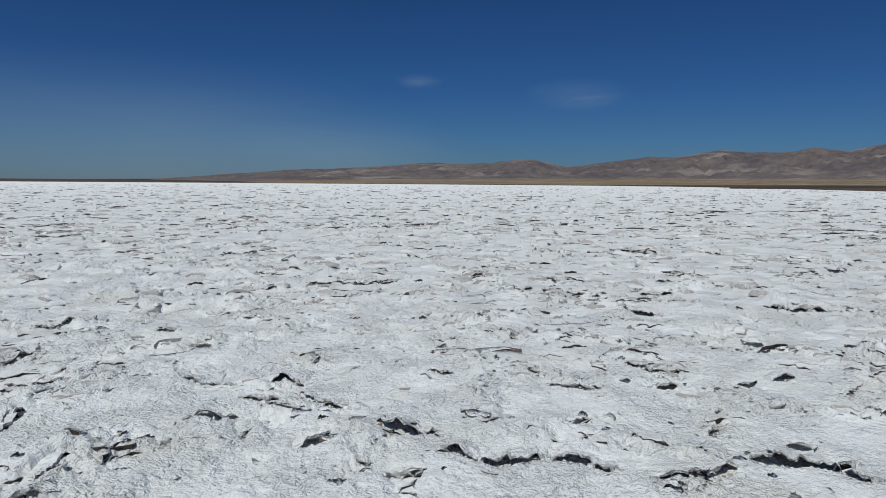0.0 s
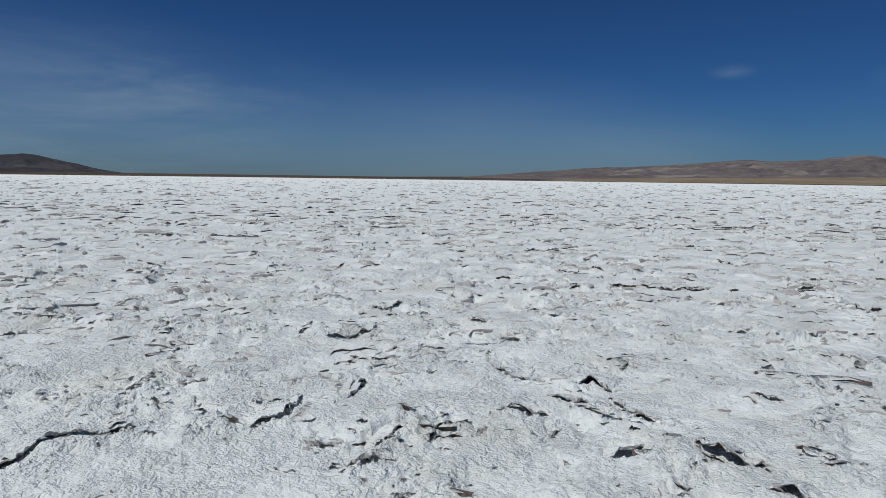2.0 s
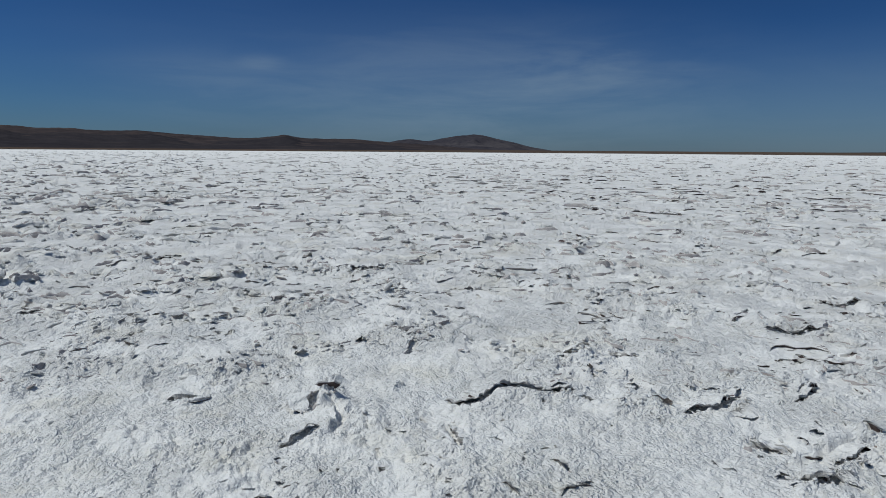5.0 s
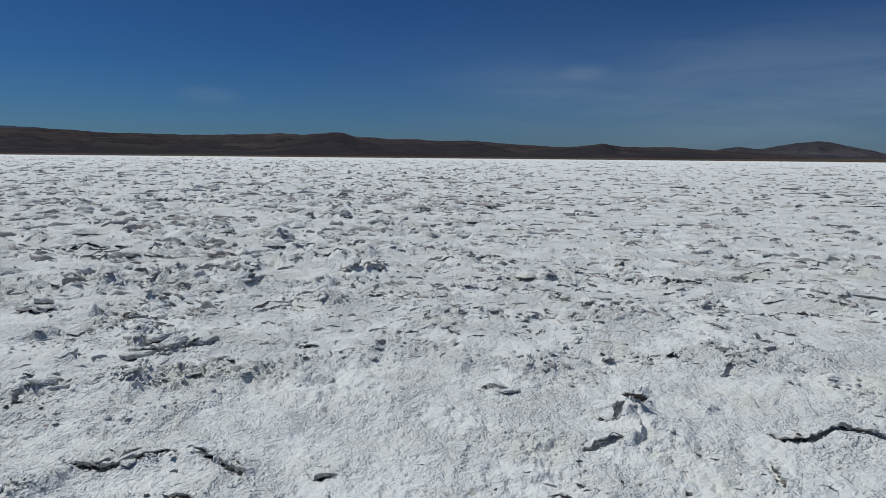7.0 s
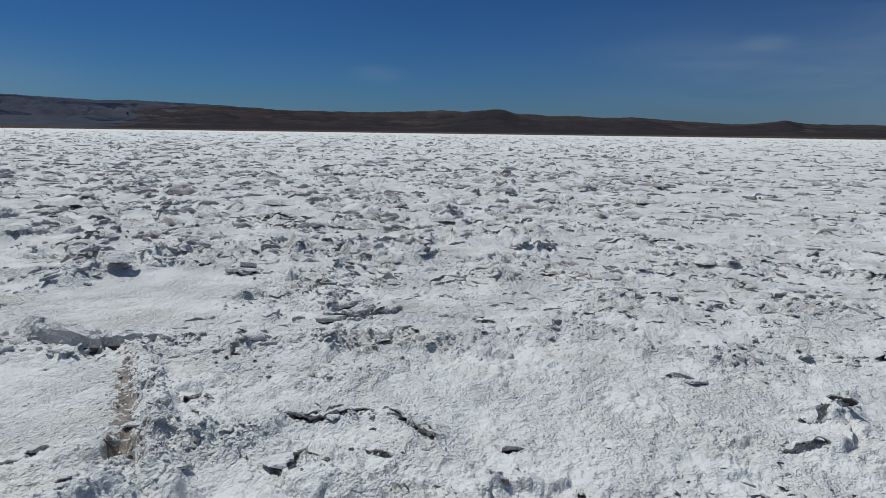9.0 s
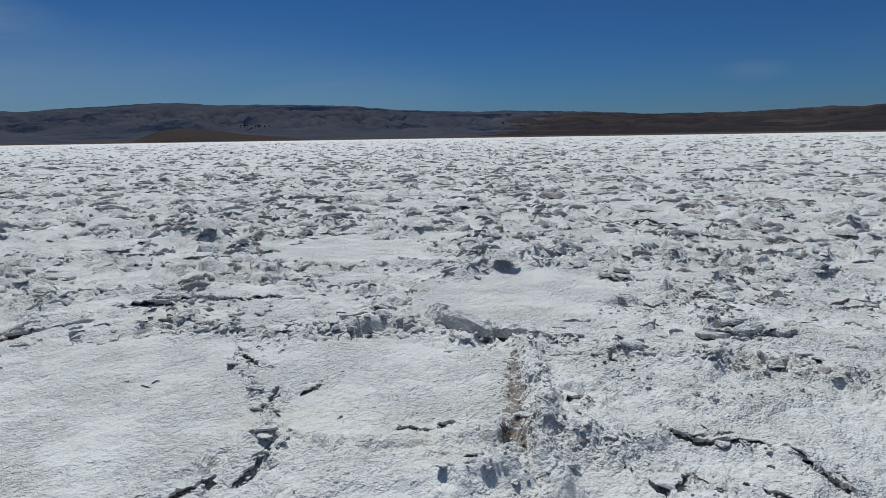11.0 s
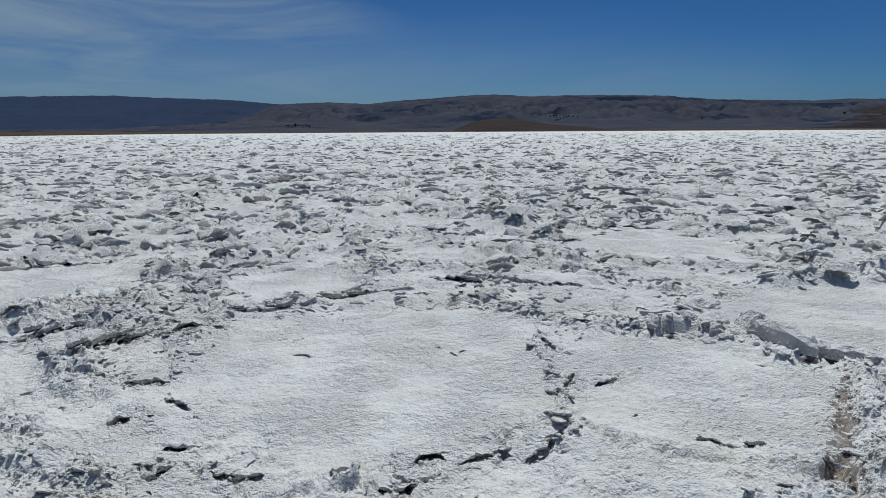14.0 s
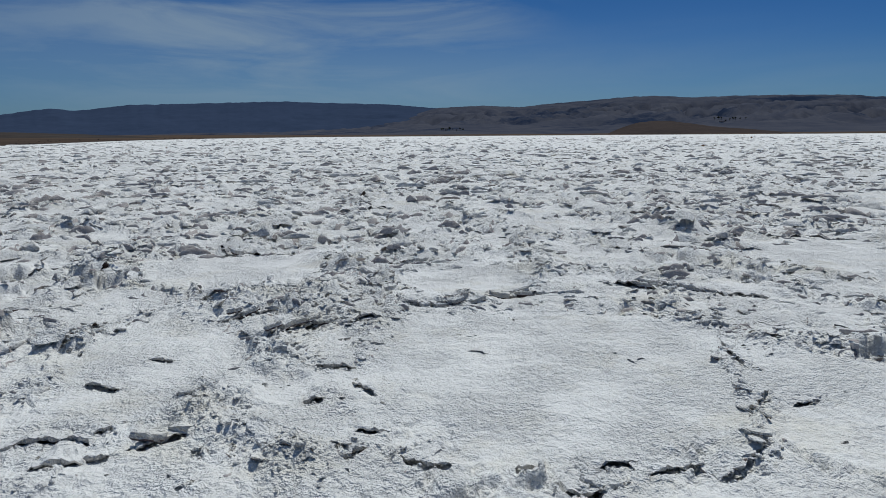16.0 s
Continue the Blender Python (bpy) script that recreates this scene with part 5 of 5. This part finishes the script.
    stuff_mesh(name, label, v.reshape(-1, 3), f, greyed_fronts, (SALT, DIRTY_SHADE))


FIVE = np.arange(5) * 2 * np.pi / 5
CHIP_V = np.concatenate([np.stack([np.cos(FIVE), np.sin(FIVE), -1 + 0 * FIVE], 1), np.stack([0.8 * np.cos(FIVE + 0.3), 0.8 * np.sin(FIVE + 0.3), 0.6 + 0 * FIVE], 1)])
CHIP_F = np.array([(i, (i + 1) % 5, 5 + i) for i in range(5)] + [((i + 1) % 5, 5 + (i + 1) % 5, 5 + i) for i in range(5)] + [(5, 6, 7), (5, 7, 8), (5, 8, 9)])
OCT_V = np.array([(1, 0, 0), (0, 1, 0), (-1, 0, 0), (0, -1, 0), (0, 0, 1), (0, 0, -1)], float)
OCT_F = np.array([(0, 1, 4), (1, 2, 4), (2, 3, 4), (3, 0, 4), (1, 0, 5), (2, 1, 5), (3, 2, 5), (0, 3, 5)])


def lumps(name, label, x, y, z, size, seed, shape, slabby=0.35, dirty=0.12):
    """One mesh of uneven lumps and tilted bits of crust, one at each place."""
    rs = np.random.RandomState(seed)
    sv, sf = shape
    n = len(x)
    flat = rs.rand(n) < slabby
    k = np.stack([rs.uniform(0.8, 2.0, n), rs.uniform(0.7, 1.4, n), np.where(flat, rs.uniform(0.2, 0.35, n), rs.uniform(0.3, 0.6, n))], 1)
    p = sv[None] * rs.uniform(0.65, 1.35, (n, len(sv), 1)) * k[:, None, :] * size[:, None, None]
    t = rs.normal(0, np.where(flat, 0.42, 0.3), n)
    c, s = np.cos(t)[:, None], np.sin(t)[:, None]
    px, pz = p[..., 0] * c - p[..., 2] * s, p[..., 0] * s + p[..., 2] * c
    a = rs.uniform(0, 2 * np.pi, n)
    c, s = np.cos(a)[:, None], np.sin(a)[:, None]
    v = np.stack([px * c - p[..., 1] * s + x[:, None], px * s + p[..., 1] * c + y[:, None], pz + z[:, None]], 2)
    f = (sf[None] + np.arange(n)[:, None, None] * len(sv)).reshape(-1, 3)
    mat = np.repeat((rs.rand(n) < dirty).astype(int), len(sf))
    stuff_mesh(name, label, v.reshape(-1, 3), f, mat, (SALT, DIRTY_SHADE))


def in_pan(x, y, grow=0.95):
    """True on the level pans."""
    hit = np.zeros(x.shape, bool)
    for cx, cy, wa, wb, turn in PANS:
        c, s = math.cos(radians(turn)), math.sin(radians(turn))
        hit |= np.hypot(((x - cx) * c + (y - cy) * s) / wa, (-(x - cx) * s + (y - cy) * c) / wb) < grow
    return hit


def along_run(run, m, spread, rs):
    """m random places along a run, strewn to either side of it."""
    q = np.array(run, float)
    cum = np.concatenate([[0], np.cumsum(np.hypot(*np.diff(q, axis=0).T))])
    s = rs.rand(m) * cum[-1]
    p = np.stack([np.interp(s, cum, q[:, 0]), np.interp(s, cum, q[:, 1])], 1)
    return p + rs.normal(0, spread, (m, 2)), cum[-1]


def near_rubble(count=7000):
    """Crumbs and lumps of salt on the near crust, thickest on the rims and along the lips."""
    rs = np.random.RandomState(77)
    az, r = np.radians(rs.uniform(-38, 204, count)), 2.3 * (8.0 / 2.3) ** rs.rand(count)
    x, y = HUB[0] - np.sin(az) * r, HUB[1] + np.cos(az) * r
    keep = (NB.fbm(x * 0.9 + 5, y * 0.9, 3) + 0.35 * NA.fbm(x * 3, y * 3, 2) + 0.3 * rs.randn(count) > 0.12) & ~in_pan(x, y)
    x, y = x[keep], y[keep]
    size = np.exp(rs.normal(-5.1, 0.5, len(x)))
    lift = np.zeros(len(x))
    for run, h, w in HEAPS:
        if math.hypot(run[0][0] - HUB[0], run[0][1] - HUB[1]) > 9:
            continue
        length = sum(math.dist(p, q) for p, q in zip(run[:-1], run[1:]))
        p, _ = along_run(run, int(30 + 150 * length * (w / 0.12) * (1.0 if run[0][1] < 0 else 0.5)), 0.62 * w, rs)
        x, y = np.append(x, p[:, 0]), np.append(y, p[:, 1])
        size = np.append(size, np.exp(rs.normal(-4.95, 0.5, len(p))))
        lift = np.append(lift, np.zeros(len(p)))
    for run, rise, thick, back in LIPS:
        if math.hypot(run[0][0] - HUB[0], run[0][1] - HUB[1]) > 9:
            continue
        length = sum(math.dist(p, q) for p, q in zip(run[:-1], run[1:]))
        p, _ = along_run(run, int(10 + (140 if run[0][1] < 0 else 80) * length), 0.042, rs)
        x, y = np.append(x, p[:, 0]), np.append(y, p[:, 1])
        size = np.append(size, np.exp(rs.normal(-4.8, 0.5, len(p))))
        lift = np.append(lift, np.zeros(len(p)))
    size = np.clip(size, 0.003, 0.022)
    lumps("salt_rubble", "countless white salt crumbs and lumps on the crust", x, y, relief(x, y) - 0.25 * size, size, 78, (CHIP_V, CHIP_F), 0.35, 0.04)


near_rubble()
ridges_mesh("crust_ridges", "countless uneven heaved ridges of white salt crust", 22000, 4.6, 26, 0.95, 7, 51)
ridges_mesh("far_crust_ridges", "countless heaved ridges of salt crust out to the shore", 32000, 22, 420, 1.0, 4, 52)


def rims(name, label, count, r0, r1, big, spread, shape, seed):
    """Broken crust heaped along the joints of the flat between two radii."""
    rs = np.random.RandomState(seed)
    az, r = np.radians(rs.uniform(-38, 204, count)), r0 * (r1 / r0) ** rs.rand(count)
    x, y = HUB[0] - np.sin(az) * r, HUB[1] + np.cos(az) * r
    _, _, d1, d2, *_ = joints(x, y)
    e = d2 - d1
    some = smooth(-0.5, 0.3, NC.fbm(x * 0.7 + 31, y * 0.7, 3)) * smooth(-0.6, 0.2, NA.fbm(x * 0.19, y * 0.19, 2))
    odds = np.exp(-(e / spread) ** 2) * (0.25 + 0.75 * some) + 0.16 * smooth(0.0, 0.6, NB.fbm(x * 1.3, y * 1.3, 3))
    keep = (rs.rand(count) < odds) & ~in_pan(x, y) & (r < 0.9 * shore((np.degrees(az) + 180) % 360 - 180))
    keep &= (y < 1.0 + 3.0 * rs.rand(count)) | (rs.rand(count) < 0.6)
    x, y, e, r = x[keep], y[keep], e[keep], r[keep]
    size = big * np.exp(rs.normal(-0.35, 0.5, len(x))) * np.minimum(r / r0, 4) ** 0.7
    size = np.minimum(size, (0.05 if r0 < 10 else 0.11))
    z = relief(x, y) - 0.05 * size + 0.012 * np.exp(-(e / (0.5 * spread)) ** 2) * rs.rand(len(x))
    lumps(name, label, x, y, z, size, seed + 1, shape, 0.7, 0.05)


rims("rim_rubble", "countless grey-white lumps of broken crust along the joints", 85000, 4.5, 24, 0.018, 0.15, (CHIP_V, CHIP_F), 91)
rims("far_rim_rubble", "countless lumps of broken crust out to the shore", 60000, 20, 330, 0.046, 0.2, (OCT_V, OCT_F), 95)

# ---- far things: scrub, trees, a farm, dry bushes ----


def scrub(count=1600):
    """Low dark brush along the shore."""
    rs = np.random.RandomState(5)
    bm = bmesh.new()
    bmesh.ops.create_icosphere(bm, subdivisions=1, radius=1.0)
    ico = np.array([v.co[:] for v in bm.verts])
    tri = np.array([[v.index for v in f.verts] for f in bm.faces])
    bm.free()
    deg = rs.uniform(-38, 204, count)
    wrap = (deg + 180) % 360 - 180
    r = shore(wrap) + 2 + rs.exponential(28, count)
    az = np.radians(deg)
    x, y = HUB[0] - np.sin(az) * r, HUB[1] + np.cos(az) * r
    size = rs.uniform(0.12, 0.4, count) * np.clip(r / 500, 0.4, 1.2)
    z = 0.25 * smooth(0, 60, r - shore(wrap)) + 0.0032 * (r - shore(wrap)) + 0.2 * size
    v = ico[None] * rs.uniform(0.6, 1.4, (count, len(ico), 1)) * (size[:, None, None] * np.array([1.6, 1.6, 0.8])) + np.stack([x, y, z], 1)[:, None, :]
    f = (tri[None] + np.arange(count)[:, None, None] * len(ico)).reshape(-1, 3)
    stuff_mesh("scrub", "low dark brown scrub along the salt's shore", v.reshape(-1, 3), f, np.zeros(len(f)), (KNOLL,))


scrub()


def tree(height, seed):
    """A broad, uneven tree: trunk with limbs, crown of leaf clumps."""
    rs = random.Random(seed)
    bm = bmesh.new()
    limbs = [((0, 0, -0.3), (0.1, 0, height * 0.55), height * 0.035)]
    for k in range(5):
        a = k * 1.3 + rs.random()
        limbs.append(((0.05, 0, height * rs.uniform(0.25, 0.45)), (math.cos(a) * height * 0.3, math.sin(a) * height * 0.3, height * rs.uniform(0.55, 0.8)), height * 0.016))
    for p, q, w in limbs:
        p, q = Vector(p), Vector(q)
        m = Matrix.Translation((p + q) / 2) @ (q - p).to_track_quat("Z", "Y").to_matrix().to_4x4()
        bmesh.ops.create_cone(bm, cap_ends=True, segments=7, radius1=w, radius2=w * 0.5, depth=(q - p).length, matrix=m)
    trunk = part("trunk", bm, BARK)
    bm = bmesh.new()
    for k in range(46):
        d = Vector((rs.gauss(0, 1), rs.gauss(0, 1), rs.gauss(0, 0.8))).normalized() * rs.uniform(0.4, 1.0)
        c = Vector((d.x * height * 0.36, d.y * height * 0.36, height * (0.66 + 0.32 * d.z)))
        r = height * rs.uniform(0.06, 0.12)
        n0 = len(bm.verts)
        bmesh.ops.create_icosphere(bm, subdivisions=1, radius=r, matrix=Matrix.Translation(c))
        bm.verts.ensure_lookup_table()
        for v in bm.verts[n0:]:
            v.co = c + (v.co - c) * rs.uniform(0.5, 1.5)
    crown = part("crown", bm, LEAF)
    root = new("tree")
    trunk.parent = crown.parent = root
    return root


def farmhouse():
    root = new("farmhouse")
    bm = bmesh.new()
    bmesh.ops.create_cube(bm, size=1.0, matrix=Matrix.Translation((0, 0, 1.4)) @ Matrix.Diagonal((14, 8, 3.4, 1)))
    part("wall", bm, WALLWHITE, root)
    bm = bmesh.new()
    v = [bm.verts.new(c) for c in ((-7.4, -4.6, 3.0), (7.4, -4.6, 3.0), (7.4, 4.6, 3.0), (-7.4, 4.6, 3.0), (-7.4, 0, 5.2), (7.4, 0, 5.2))]
    for q in ((0, 1, 5, 4), (2, 3, 4, 5), (0, 4, 3), (1, 2, 5), (3, 2, 1, 0)):
        bm.faces.new([v[i] for i in q])
    part("roof", bm, BROWN, root)
    for x in (-4, 0, 4):
        bm = bmesh.new()
        bmesh.ops.create_cube(bm, size=1.0, matrix=Matrix.Translation((x, 4.05, 1.7)) @ Matrix.Diagonal((1.4, 0.12, 1.2, 1)))
        part("window", bm, BARK, root)
    return tagged(root, "pale low farmhouse among dark trees under the hills", "house")


def far_things():
    rs = random.Random(8)
    spots = [(142.3 + 0.28 * k + rs.uniform(-0.1, 0.1), 0.80 + rs.uniform(-0.03, 0.05), rs.uniform(6, 11)) for k in range(9)]
    spots += [(164.3 + 0.27 * k + rs.uniform(-0.08, 0.08), 0.30 + rs.uniform(-0.02, 0.02), rs.uniform(5, 8 if k != 4 else 12)) for k in range(8)]
    spots += [(132.69, 0.74, 9), (123.06, 0.84, 12)]
    for k, (az, el, h) in enumerate(spots):
        t = tree(h, k)
        t.location = on_hill("south_range", az, el)
        tagged(t, "small dark green tree standing alone under the hills" if k >= 17 else "dark green tree in a clump under the hills", "tree", "trees under the hills")
    for az, el in ((143.9, 0.78), (165.6, 0.28)):
        h = farmhouse()
        x, y, z = on_hill("south_range", az, el)
        h.matrix_world = pose(x, y, z, 0, 0, az + 10)
    for x, y, s in ((-46.1, -66.6, 0.30), (-118, -150, 0.4), (-80, -185, 0.4), (13.3, -95.3, 0.22)):
        bm = bmesh.new()
        for k in range(150):
            a, e = rs.uniform(0, 6.283), rs.uniform(0.1, 1.5)
            d = Vector((math.cos(a) * math.cos(e), math.sin(a) * math.cos(e), math.sin(e)))
            w = Vector((-math.sin(a), math.cos(a), 0)) * 0.03 * s
            tip = d * s * rs.uniform(0.7, 1.25)
            p = [bm.verts.new(c) for c in (Vector((0, 0, 0)) - w, Vector((0, 0, 0)) + w, tip * 0.6 + w * 2, tip, tip * 0.6 - w * 2)]
            bm.faces.new(p)
        o = part("dry_bush", bm, RUST)
        o.location = (x, y, float(relief(np.array([x]), np.array([y]))[0]))
        tagged(o, "small dry rust-coloured bush on the salt", "bush", "dry bushes on the salt")


far_things()
